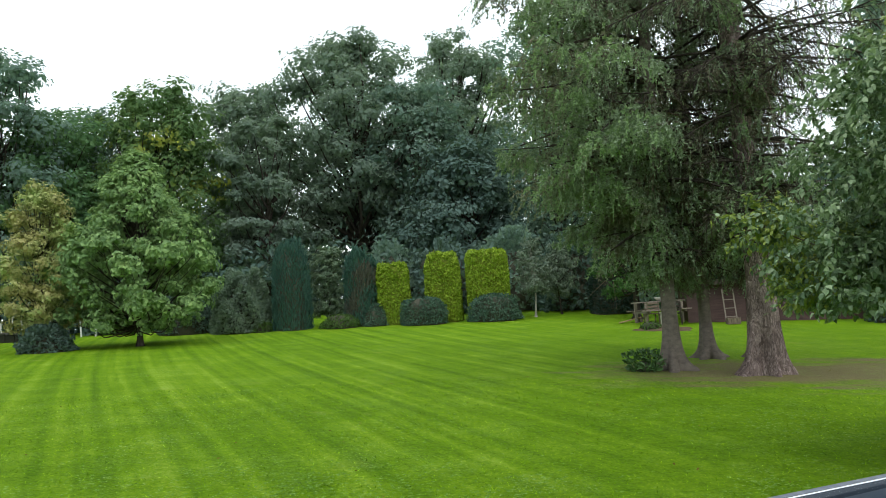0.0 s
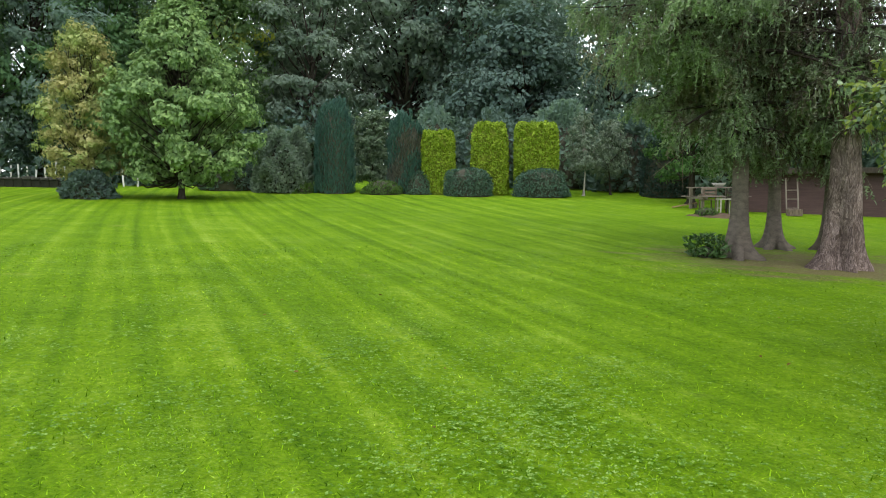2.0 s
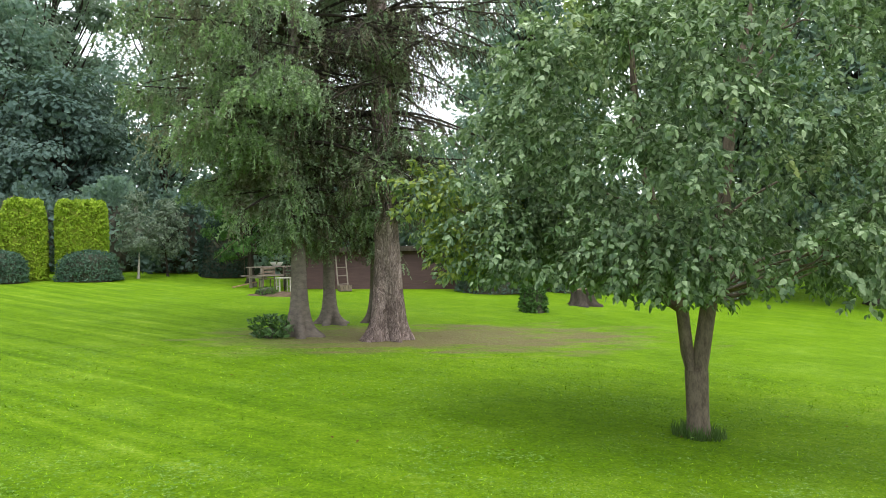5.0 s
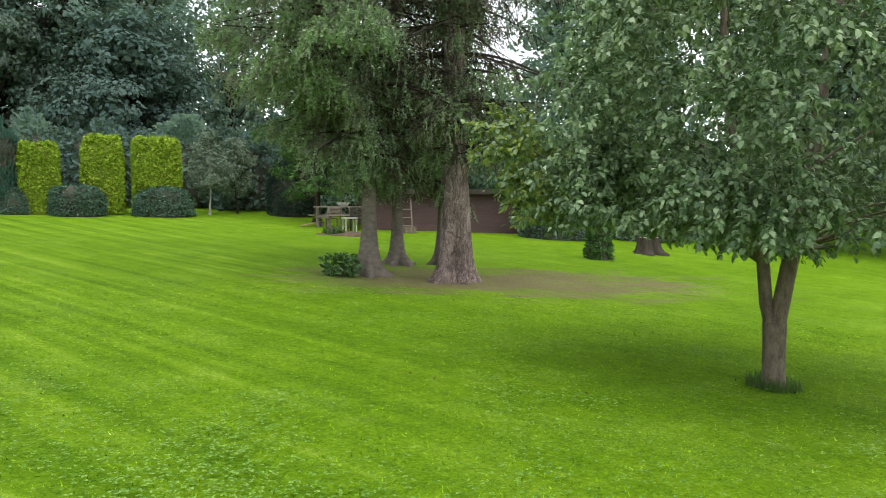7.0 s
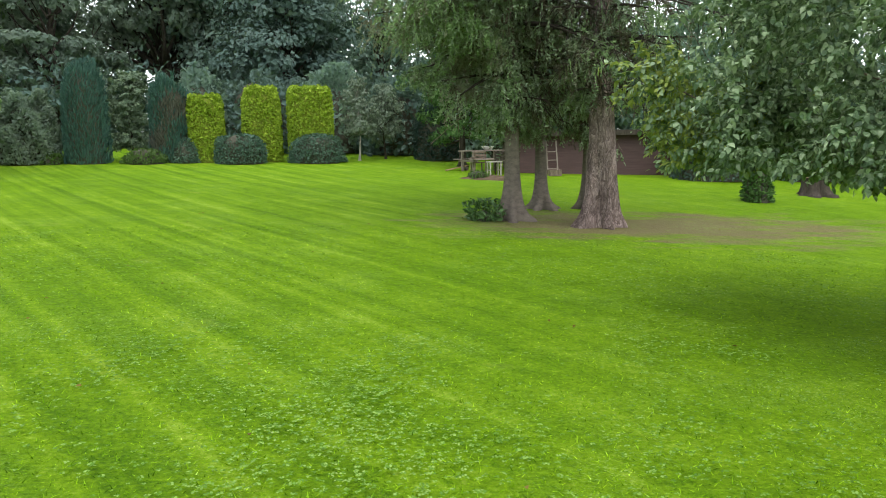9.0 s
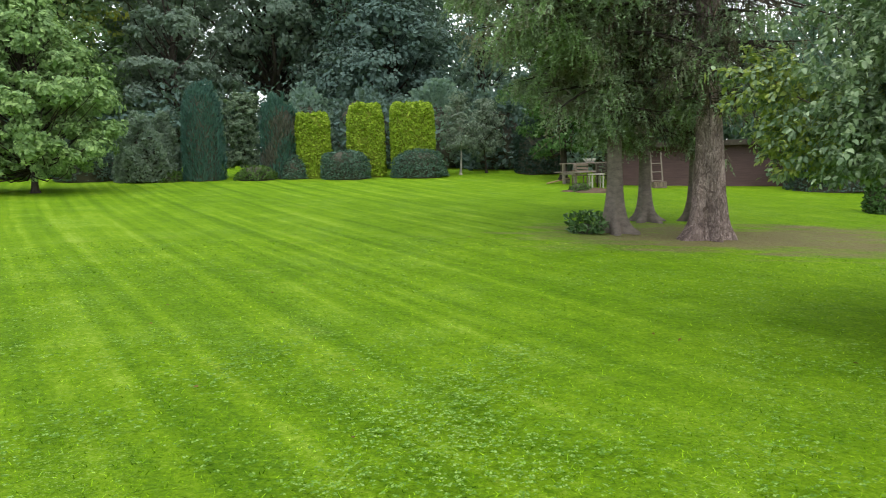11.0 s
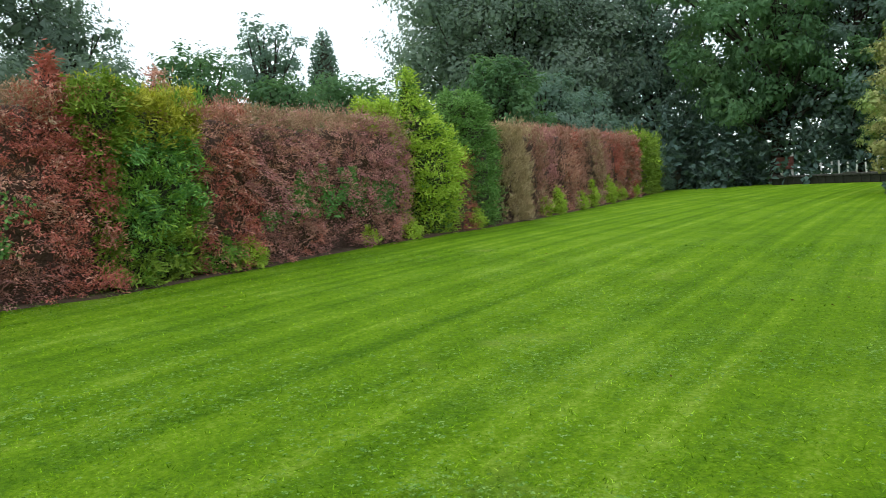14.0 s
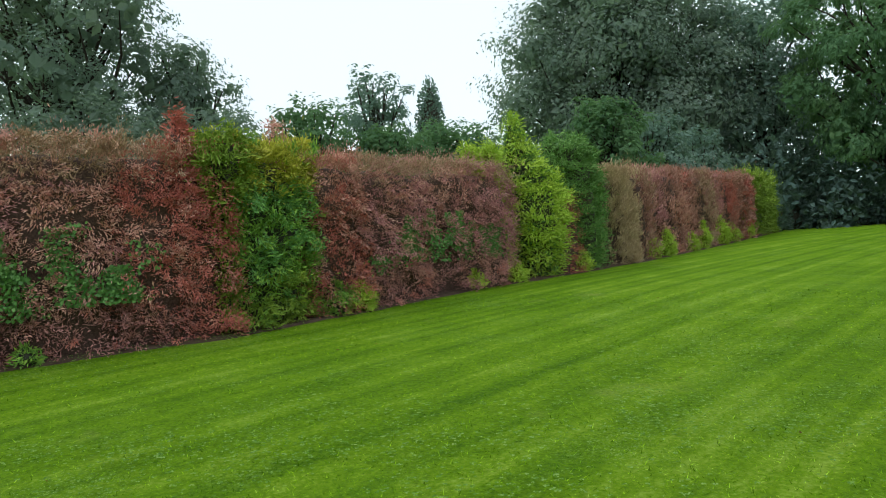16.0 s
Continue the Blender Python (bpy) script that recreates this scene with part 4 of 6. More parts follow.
# ---- woodland behind the garden ----
def build_woodland():
    """A belt of far trees seen only as a mass of leaves between the nearer trunks."""
    rng = np.random.default_rng(21)
    m = 580
    a = np.radians(rng.uniform(-75, 118, m))
    r = rng.uniform(50, 66, m)
    cx, cy = -np.sin(a) * r, np.cos(a) * r
    deg = np.degrees(a)
    top = np.where(deg > 62, 4.5, np.where(deg > 32, 11.0, 7.5)) * rng.uniform(0.75, 1.05, m)
    cz = ground_z(cx, cy) + rng.uniform(0.0, 1.0, m) ** 0.8 * top
    cr = rng.uniform(1.2, 2.4, m)
    # a dense low fringe shuts out the light between the trunks
    lo = 320
    la, lr = np.radians(rng.uniform(-75, 80, lo)), rng.uniform(50, 56, lo)
    lx, ly = -np.sin(la) * lr, np.cos(la) * lr
    cx, cy = np.concatenate([cx, lx]), np.concatenate([cy, ly])
    cz, cr = np.concatenate([cz, ground_z(lx, ly) + rng.uniform(0.4, 3.6, lo)]), np.concatenate([cr, rng.uniform(1.3, 2.0, lo)])
    n = 50000
    w = rng.integers(0, m + lo, n)
    o = unit(rng.normal(size=(n, 3)))
    p = np.stack([cx, cy, cz], 1)[w] + o * (cr[w] * rng.uniform(0.4, 1.1, n))[:, None]
    p[:, 2] = np.maximum(p[:, 2], ground_z(p[:, 0], p[:, 1]) + 0.1)
    v, f = leaf_quads(p, o + rng.normal(size=(n, 3)) * 0.6, o + np.array([0, 0, 0.8]), rng.uniform(0.5, 0.95, n), rng.uniform(0.35, 0.65, n))
    ob = new("woodland", np_mesh("woodland", v, f, [MAT["dark"]]))
    tagged(ob, "dense dark green woodland behind the garden trees", "woodland", kind="stuff")


build_woodland()


def build_undergrowth():
    """Low dark bushes and brambles in the shade under the far trees."""
    rng = np.random.default_rng(22)
    m = 330
    a = np.radians(rng.uniform(-62, 72, m))
    r = rng.uniform(38, 49, m)
    c = np.stack([-np.sin(a) * r, np.cos(a) * r, np.zeros(m)], 1)
    c[:, 2] = ground_z(c[:, 0], c[:, 1]) + rng.uniform(0.2, 3.4, m)
    cr = rng.uniform(0.8, 1.7, m)
    n = 27000
    w = rng.integers(0, m, n)
    o = unit(rng.normal(size=(n, 3)))
    p = c[w] + o * (cr[w] * rng.uniform(0.4, 1.1, n))[:, None]
    p[:, 2] = np.maximum(p[:, 2], ground_z(p[:, 0], p[:, 1]) + 0.05)
    v, f = leaf_quads(p, o + rng.normal(size=(n, 3)) * 0.6, o + np.array([0, 0, 0.8]), rng.uniform(0.24, 0.48, n), rng.uniform(0.15, 0.3, n))
    ob = new("undergrowth", np_mesh("undergrowth", v, f, [MAT["dark"]]))
    tagged(ob, "dark green undergrowth beneath the far trees", "undergrowth", kind="stuff")


build_undergrowth()
WOOD = "tall trees behind the garden"
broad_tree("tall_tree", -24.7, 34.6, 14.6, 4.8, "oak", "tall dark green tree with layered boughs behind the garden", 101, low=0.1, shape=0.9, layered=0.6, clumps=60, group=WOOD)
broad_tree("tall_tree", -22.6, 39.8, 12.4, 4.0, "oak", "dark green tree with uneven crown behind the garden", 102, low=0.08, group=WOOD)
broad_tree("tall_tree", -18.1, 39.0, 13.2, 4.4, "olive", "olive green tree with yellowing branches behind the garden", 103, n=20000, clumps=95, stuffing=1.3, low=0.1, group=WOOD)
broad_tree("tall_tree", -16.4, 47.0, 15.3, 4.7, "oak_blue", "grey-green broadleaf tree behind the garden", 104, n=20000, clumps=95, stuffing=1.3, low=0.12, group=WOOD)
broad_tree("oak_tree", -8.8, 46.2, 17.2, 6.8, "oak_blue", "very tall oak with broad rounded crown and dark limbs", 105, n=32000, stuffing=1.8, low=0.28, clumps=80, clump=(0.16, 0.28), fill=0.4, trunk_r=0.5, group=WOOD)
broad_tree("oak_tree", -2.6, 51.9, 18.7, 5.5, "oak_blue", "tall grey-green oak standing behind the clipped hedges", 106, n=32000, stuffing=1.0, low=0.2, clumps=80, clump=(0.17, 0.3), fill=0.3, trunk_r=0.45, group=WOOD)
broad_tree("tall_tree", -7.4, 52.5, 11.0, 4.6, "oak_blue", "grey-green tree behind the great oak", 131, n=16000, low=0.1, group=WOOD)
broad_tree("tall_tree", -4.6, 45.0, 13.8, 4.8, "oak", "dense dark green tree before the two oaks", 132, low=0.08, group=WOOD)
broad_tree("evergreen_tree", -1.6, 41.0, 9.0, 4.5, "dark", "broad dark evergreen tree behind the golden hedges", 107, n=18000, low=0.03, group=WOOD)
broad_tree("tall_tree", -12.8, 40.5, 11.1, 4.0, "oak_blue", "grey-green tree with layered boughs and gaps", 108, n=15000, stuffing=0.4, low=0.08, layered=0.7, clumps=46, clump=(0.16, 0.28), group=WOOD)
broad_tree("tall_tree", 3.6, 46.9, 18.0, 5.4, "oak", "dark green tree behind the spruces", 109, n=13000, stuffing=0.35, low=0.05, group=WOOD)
broad_tree("tall_tree", 9.5, 41.0, 8.8, 4.7, "dark", "dark evergreen tree behind the shed", 110, low=0.03, group=WOOD)
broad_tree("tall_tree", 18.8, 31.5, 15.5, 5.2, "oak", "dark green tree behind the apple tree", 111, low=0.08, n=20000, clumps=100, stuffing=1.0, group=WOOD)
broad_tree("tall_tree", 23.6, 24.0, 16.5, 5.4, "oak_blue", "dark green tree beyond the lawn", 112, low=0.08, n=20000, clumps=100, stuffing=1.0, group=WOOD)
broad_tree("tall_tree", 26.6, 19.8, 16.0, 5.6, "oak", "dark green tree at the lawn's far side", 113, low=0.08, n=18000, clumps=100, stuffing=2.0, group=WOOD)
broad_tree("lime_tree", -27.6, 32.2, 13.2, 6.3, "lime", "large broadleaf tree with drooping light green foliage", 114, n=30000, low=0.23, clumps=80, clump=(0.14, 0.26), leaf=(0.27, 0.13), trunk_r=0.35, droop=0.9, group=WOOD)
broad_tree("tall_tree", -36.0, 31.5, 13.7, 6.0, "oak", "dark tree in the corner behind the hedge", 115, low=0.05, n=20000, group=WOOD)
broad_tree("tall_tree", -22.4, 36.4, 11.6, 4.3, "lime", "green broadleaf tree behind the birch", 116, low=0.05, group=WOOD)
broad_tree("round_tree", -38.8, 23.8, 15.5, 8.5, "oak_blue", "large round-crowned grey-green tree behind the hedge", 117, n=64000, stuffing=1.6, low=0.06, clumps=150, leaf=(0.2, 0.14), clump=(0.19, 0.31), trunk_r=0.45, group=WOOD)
BEHIND = "trees and shrubs behind the hedge"
broad_tree("plum_tree", -19.2, -2.9, 8.2, 3.9, "oak_blue", "leafy green fruit tree rising behind the dead hedge", 118, n=46000, low=0.12, leaf=(0.1, 0.058), clumps=90, clump=(0.18, 0.32), stuffing=0.7, group=BEHIND)
broad_tree("plum_tree", -20.4, 0.0, 5.9, 1.9, "oak_blue", "loose green small tree behind the hedge", 119, n=14000, low=0.15, leaf=(0.1, 0.055), clump=(0.26, 0.42), stuffing=0.25, group=BEHIND)
broad_tree("bushy_tree", -16.4, 0.6, 3.7, 1.7, "oak_blue", "leafy grey-green bush close behind the hedge", 128, n=11000, low=0.1, leaf=(0.1, 0.06), clump=(0.3, 0.5), clumps=50, stuffing=0.25, group=BEHIND)
broad_tree("bushy_tree", -16.2, -1.6, 3.8, 1.9, "oak_blue", "leafy grey-green bush close behind the hedge", 129, n=11000, low=0.1, leaf=(0.1, 0.06), clump=(0.3, 0.5), clumps=50, stuffing=0.25, group=BEHIND)
broad_tree("bushy_tree", -18.6, 6.4, 3.7, 1.7, "lime", "leafy green bush close behind the hedge", 130, n=12000, low=0.1, leaf=(0.105, 0.065), clump=(0.3, 0.5), clumps=50, stuffing=0.25, group=BEHIND)
broad_tree("bushy_tree", -17.6, 2.6, 4.1, 1.5, "lime", "bushy green small tree behind the hedge", 120, n=11000, low=0.1, leaf=(0.1, 0.06), clump=(0.3, 0.5), clumps=50, stuffing=0.25, group=BEHIND)
broad_tree("bushy_tree", -17.4, 4.4, 3.5, 1.3, "lime", "low green bushy tree behind the hedge", 121, n=12000, low=0.1, leaf=(0.105, 0.065), clump=(0.3, 0.5), clumps=50, stuffing=0.25, group=BEHIND)
broad_tree("sparse_tree", -23.6, 5.6, 6.1, 1.7, "oak", "sparse dark small tree against the white sky", 122, n=8000, low=0.2, leaf=(0.13, 0.07), clumps=50, clump=(0.2, 0.36), stuffing=0.25, group=BEHIND)
shrub("pointed_tree", -23.2, 7.3, 5.9, 1.0, "oak", "narrow pointed green tree behind the hedge", 123, n=9000, leaf=(0.13, 0.07), q=1.35, lumps=0.09, category="tree", group=BEHIND)
broad_tree("bushy_tree", -21.2, 8.6, 3.6, 1.5, "oak_blue", "low grey-green bush behind the hedge", 124, n=6000, low=0.05, leaf=(0.14, 0.08), stuffing=0.25, group=BEHIND)
broad_tree("hazel_tree", -21.6, 12.6, 4.9, 1.9, "lime", "rounded green hazel bush behind the hedge", 125, n=10000, low=0.05, leaf=(0.15, 0.1), stuffing=0.25, group=BEHIND)
broad_tree("hazel_tree", -24.4, 16.4, 4.7, 2.1, "oak", "dark green hazel bush behind the hedge", 126, n=9000, low=0.05, leaf=(0.15, 0.1), stuffing=0.25, group=BEHIND)
broad_tree("hazel_tree", -28.0, 20.6, 4.6, 2.3, "oak", "dark green bush behind the hedge's far end", 127, n=9000, low=0.05, leaf=(0.15, 0.1), stuffing=0.25, group=BEHIND)


# ---- far end of the lawn ----
broad_tree("walnut_tree", -11.65, 23.4, 6.35, 3.05, "walnut", "rounded fresh green young tree with leaves to the ground", 201, n=32000, low=0.08, leaf=(0.16, 0.09), clumps=200, clump=(0.1, 0.18), trunk_r=0.1, shape=0.3, fill=0.3)
broad_tree("birch_tree", -14.65, 22.9, 5.5, 1.8, "birch", "small golden-brown tree with feathery autumn foliage", 202, n=20000, low=0.12, leaf=(0.1, 0.045), clumps=100, clump=(0.16, 0.28), trunk_r=0.06, shape=0.6, droop=-0.2)
shrub("laurel_bush", -14.0, 22.2, 0.8, 0.8, "dark", "low dark green evergreen bush under the golden tree", 203, n=2600, leaf=(0.14, 0.07), lumps=0.3, core_k=0.7)
GOLD = "clipped golden hedges"
shrub("clipped_hedge", -4.1, 29.3, 2.33, 0.61, "gold", "narrow clipped golden-green hedge block with flat top", 211, ry=0.6, n=11000, leaf=(0.11, 0.06), p=4, q=9, core="core_gold", group=GOLD, lumps=0.04, freq=6, inner=0.89, core_k=0.93, category="hedge")
shrub("clipped_hedge", -2.14, 29.6, 2.66, 0.69, "gold", "clipped golden-green hedge block with rounded shoulders", 212, ry=0.65, n=13000, leaf=(0.11, 0.06), p=4, q=6, core="core_gold", group=GOLD, lumps=0.04, freq=6, inner=0.89, core_k=0.93, category="hedge")
shrub("clipped_hedge", -0.36, 29.7, 2.65, 0.82, "gold", "wide clipped golden-green hedge block with flat top", 213, ry=0.65, n=15000, leaf=(0.11, 0.06), p=5, q=10, core="core_gold", group=GOLD, lumps=0.04, freq=6, inner=0.89, core_k=0.93, category="hedge")
BLUE = "rounded bushes before the golden hedges"
shrub("rounded_bush", -2.86, 28.5, 1.04, 0.93, "bluebush", "low rounded blue-green bush before the golden hedges", 221, ry=0.7, n=6000, leaf=(0.08, 0.045), q=3, lumps=0.1, freq=4.0, group=BLUE)
shrub("rounded_bush", -0.16, 28.9, 1.0, 1.03, "bluebush", "wide rounded blue-green bush before the golden hedges", 222, ry=0.7, n=6500, leaf=(0.08, 0.045), q=3, lumps=0.1, freq=4.0, group=BLUE)
shrub("rounded_bush", -4.8, 28.9, 0.84, 0.56, "bluebush", "small dark rounded bush beside the golden hedge", 223, n=3000, leaf=(0.08, 0.045), group=BLUE)
CYP = "columnar cypresses"
shrub("columnar_cypress", -8.05, 28.6, 3.34, 0.74, "column", "broad columnar blue-green cypress with upright sprays", 231, n=11000, leaf=(0.17, 0.035), q=3.8, bias=(0, 0, 1.5), group=CYP, spread=0.25, lumps=0.1, freq=3.5, category="cypress")
shrub("columnar_cypress", -5.35, 29.3, 2.9, 0.74, "column", "columnar blue-green cypress browning near its foot", 232, n=10000, leaf=(0.17, 0.035), q=3.8, bias=(0, 0, 1.5), group=CYP, spread=0.25, lumps=0.1, freq=3.5, category="cypress", mix="column_brown", mix_share=0.35)
broad_tree("grey_shrub", -6.9, 30.2, 3.2, 0.95, "greyshrub", "grey-green layered shrub between the two cypresses", 233, n=7000, low=0.08, leaf=(0.13, 0.07), clumps=40, clump=(0.25, 0.4), trunk_r=0.05, category="shrub")
shrub("low_shrub", -6.15, 28.6, 0.5, 0.8, "weed", "low olive green shrub at the lawn's edge", 234, n=2200, leaf=(0.1, 0.05))
shrub("dark_shrub", -10.0, 28.4, 2.3, 1.15, "oak_blue", "dark grey-green shrub at the edge of the trees", 235, n=11000, core_k=0.72, leaf=(0.14, 0.08), lumps=0.2, freq=2.0)
shrub("dark_shrub", -12.6, 29.2, 1.6, 1.2, "dark", "dark shrub in the shade behind the young tree", 236, n=4000, leaf=(0.13, 0.07), lumps=0.2, freq=2.0)
shrub("flower_bush", -9.2, 28.1, 0.42, 0.5, "weed", "small leafy plants in the border", 237, n=1200, leaf=(0.09, 0.05))
SMALL = "small silvery trees"
broad_tree("silvery_tree", 1.44, 29.8, 3.1, 1.0, "silver", "small silvery green tree with pale slender trunk", 241, stuffing=0.12, n=4600, low=0.3, leaf=(0.1, 0.045), clumps=36, clump=(0.22, 0.38), trunk_r=0.045, bark="bark_pale", group=SMALL, shape=0.5)
broad_tree("silvery_tree", 2.5, 30.6, 2.9, 1.1, "silver", "small silvery green tree leaning beside its neighbour", 242, stuffing=0.12, n=4600, low=0.28, leaf=(0.1, 0.045), clumps=36, clump=(0.22, 0.38), trunk_r=0.04, bark="bark_dark", group=SMALL, shape=0.5)
shrub("domed_yew", 4.5, 30.2, 1.98, 0.95, "yew", "dark green domed yew at the end of the lawn", 243, n=10000, leaf=(0.1, 0.045), q=3, lumps=0.14)
for k, (hx, hy, hh, hr, hm) in enumerate([(3.2, 33.0, 3.0, 1.6, "dark"), (0.4, 34.0, 3.4, 1.8, "oak"), (-2.6, 34.0, 3.6, 1.9, "dark"), (-5.0, 34.0, 3.4, 1.7, "oak"), (6.6, 31.5, 2.6, 1.5, "oak"), (-17.0, 32.5, 2.2, 1.7, "dark"), (-32.0, 28.5, 2.4, 1.8, "dark"), (-30.2, 31.5, 2.0, 1.6, "dark")]):
    shrub("wood_edge_bush", hx, hy, hh, hr, hm, "dark leafy bush at the edge of the wood", 250 + k, n=2600, leaf=(0.27, 0.17), core_k=0.72, lumps=0.25, freq=1.6, group="bushes at the wood's edge")


# ---- spruces on the lawn ----
def needle_fingers(base, length, rng, out, sprigs=8, fat=1.0):
    """Hanging branchlets: a thin twig each, thickly set with short sprigs that point down and outwards."""
    n = len(base)
    d = unit(np.stack([rng.normal(size=n) * 0.27, rng.normal(size=n) * 0.27, -np.ones(n)], 1) + out)
    # the twig itself, then short needle sprigs that stand off it all round
    cs, ds, ls, ws = [base + d * (length * 0.5)[:, None]], [d], [length], [np.full(n, 0.01) * fat]
    for k in range(sprigs):
        t = (k + rng.uniform(0.0, 1.0, n)) / sprigs
        off = unit(rng.normal(size=(n, 3)))
        cs.append(base + d * (length * t)[:, None] + off * (rng.uniform(0.008, 0.03, n) * fat)[:, None])
        ds.append(d * 0.5 + out * 0.4 + off * 0.95)
        ls.append(rng.uniform(0.06, 0.105, n) * fat)
        ws.append(rng.uniform(0.024, 0.042, n) * fat)
    return np.concatenate(cs), np.concatenate(ds), np.concatenate(ls), np.concatenate(ws), 1 + sprigs


def spruce(x, y, h, r0, rad, low, label, seed, flare=0.8, flare_h=0.6, dense=1.0, bark="bark", gap=None, veil=30, veil_top=2.2, rugged=0.0, bare_share=0.8, whorl=5, thin_above=99.0, root=(0.0, 0.0)):
    """A spruce: flared trunk, long boughs that bow down and lift again at their tips, with side twigs and curtains of hanging branchlets."""
    rng = np.random.default_rng(seed)
    th = thing("spruce_tree", x, y, label, "tree", "spruces on the lawn")
    v, f = flared_trunk(h, r0, 0.05, rng, flare, flare_h, bend=0.12, sides=44 if rugged else 28, n=46 if rugged else 22, rugged=rugged, root=root)
    piece("trunk", np_mesh("trunk", v, f, [MAT[bark]], smooth=True), th)
    wood, bare, dark = [], [], []
    leaves, tone = [], []

    def hang(base, length, out, bright, dry, coarse=False):
        c, d, ln, w, k = needle_fingers(base, length, rng, out, 3 if coarse else 9, 3.2 if coarse else 1.0)
        leaves.append((c, d, ln, w))
        pick = np.where(rng.uniform(size=len(base)) < bright, 1, np.where(rng.uniform(size=len(base)) < dry, 2, 0))
        tone.append(np.tile(pick, k))

    z = low
    while z < h - 0.6:
        vis = z < 9.0
        for _ in range(int(whorl * 1.7)):
            a = rng.uniform(0, 2 * np.pi)
            o = np.array([np.cos(a), np.sin(a), 0])
            side = np.array([-o[1], o[0], 0])
            full = 1 - (z - low) / (h - low)
            ln = rad * float(np.interp(z, [low, low + 0.8, low + 2.3, low + 3.6, low + 5.0, h], [0.26, 0.45, 0.78, 1.0, 0.8, 0.06])) * rng.uniform(0.55, 1.06)
            s = np.linspace(0, 1, 9)
            thin = gap and abs((a - gap[0] + np.pi) % (2 * np.pi) - np.pi) < gap[1] and rng.uniform() < bare_share
            fresh = rng.uniform(0.3, 1.0)
            if z > thin_above and not thin and rng.uniform() < 0.75:
                continue
            sag = rng.uniform(0.32, 0.62) + 0.1 * max(0.0, 1 - (z - low) / 2.5)
            p = np.array([0, 0, z]) + o * (s * ln * (0.85 if thin else 1.0))[:, None] + side * (0.07 * ln * rng.normal() * s * s)[:, None]
            p[:, 2] += ln * (rng.uniform(0.0, 0.2) * s - sag * s * s + 0.24 * s ** 3)
            if thin:
                # the shaded side keeps mostly bare boughs and hanging dead twigs
                dark.append(tube(p, np.linspace(0.034, 0.006, 9), 5))
                m = int(ln * (9 if vis else 2))
                q = rng.uniform(0.15, 1.0, m)
                b0 = np.stack([np.interp(q, s, p[:, i]) for i in range(3)], 1)
                for k in range(m):
                    e = b0[k] + side * rng.normal() * 0.35 + o * 0.2 + np.array([0, 0, -rng.uniform(0.15, 0.6)])
                    dark.append(tube(curve_pts(b0[k], e, 0.08, 4), np.linspace(0.01, 0.003, 4), 3))
                m = int(ln * (12 if z < 3.8 else 6) * dense) if vis else 2
                q = rng.uniform(0.35, 1.0, m)
                b0 = np.stack([np.interp(q, s, p[:, i]) for i in range(3)], 1) + side * (rng.normal(size=m) * 0.16)[:, None]
                hang(b0, rng.uniform(0.15, 0.55, m), o * 0.1 + 0 * b0, 0.1, 0.5, not vis)
                continue
            bv, bf = tube(p, np.linspace(0.03 + 0.02 * full, 0.005, 9), 5)
            if vis:
                piece("bough", np_mesh("bough", bv, bf, [MAT["bark_dark"]], smooth=True), th)
            else:
                wood.append((bv, bf))
            # side twigs spread flat from the bough; branchlets hang from both
            m = max(4, int(ln * (66 if vis else 7) * dense))
            q = rng.uniform(0.08, 1.0, m) ** 0.65
            b0 = np.stack([np.interp(q, s, p[:, i]) for i in range(3)], 1)
            slot = np.minimum(np.round(q * ln * 4.0) / (ln * 4.0), 1.0)
            reach = (0.16 + 0.5 * (1 - slot) ** 0.7 * np.sin(np.clip(slot * 3.6, 0, np.pi / 2))) * min(ln, 3.2) * 0.55
            t = rng.uniform(0, 1, m) ** 0.8
            sgn = rng.choice([-1, 1], m)
            b0 = b0 + side * (sgn * reach * t * 0.8)[:, None] + o * (reach * t * 0.35)[:, None] + rng.normal(size=(m, 3)) * 0.05
            b0[:, 2] -= reach * (0.25 * t + 0.6 * t * t) + 0.05 * rng.uniform(size=m)
            end = np.maximum(q, 0.35 + 0.65 * t)
            length = np.where(rng.uniform(size=m) < 0.25 * (1.25 - q), rng.uniform(0.3, 0.75, m), rng.uniform(0.1, 0.3, m))
            # a share of short shoots rides on top of the bough and hides it
            top = rng.uniform(size=m) < 0.22
            length = np.where(top, rng.uniform(0.07, 0.16, m), length)
            b0[:, 2] += np.where(top, 0.1, 0.0)
            out = (o * 0.1)[None] + np.where(top, 1.0, 0.0)[:, None] * (o * 0.9 + side * rng.normal(size=m)[:, None] * 0.8 + np.array([0, 0, 0.6])) + (o * 0.5)[None] * (q ** 6)[:, None] + side * (sgn * 0.25 * t)[:, None] * (rng.uniform(size=m) < 0.5)[:, None]
            hang(b0, length, out, np.clip((q - 0.6) * 2.2, 0.03, 0.75) * fresh, np.clip(0.8 - end * 0.8, 0, 0.6), not vis)
        z += rng.uniform(0.36, 0.6) if vis else 1.1
    # short drooping growth that drapes the trunk itself
    for _ in range(veil):
        a, z = rng.uniform(0, 2 * np.pi), rng.uniform(low - 0.3, low + veil_top)
        o = np.array([np.cos(a), np.sin(a), 0])
        ln = rng.uniform(0.25, 0.8)
        s = np.linspace(0, 1, 5)
        p = np.array([0, 0, z]) + o * (s * ln)[:, None]
        p[:, 2] += ln * (0.1 * s - 0.5 * s * s)
        wood.append(tube(p, np.linspace(0.018, 0.004, 5), 4))
        m = 30
        q = rng.uniform(0.15, 1.0, m)
        b0 = np.stack([np.interp(q, s, p[:, i]) for i in range(3)], 1) + rng.normal(size=(m, 3)) * np.array([0.14, 0.14, 0.04])
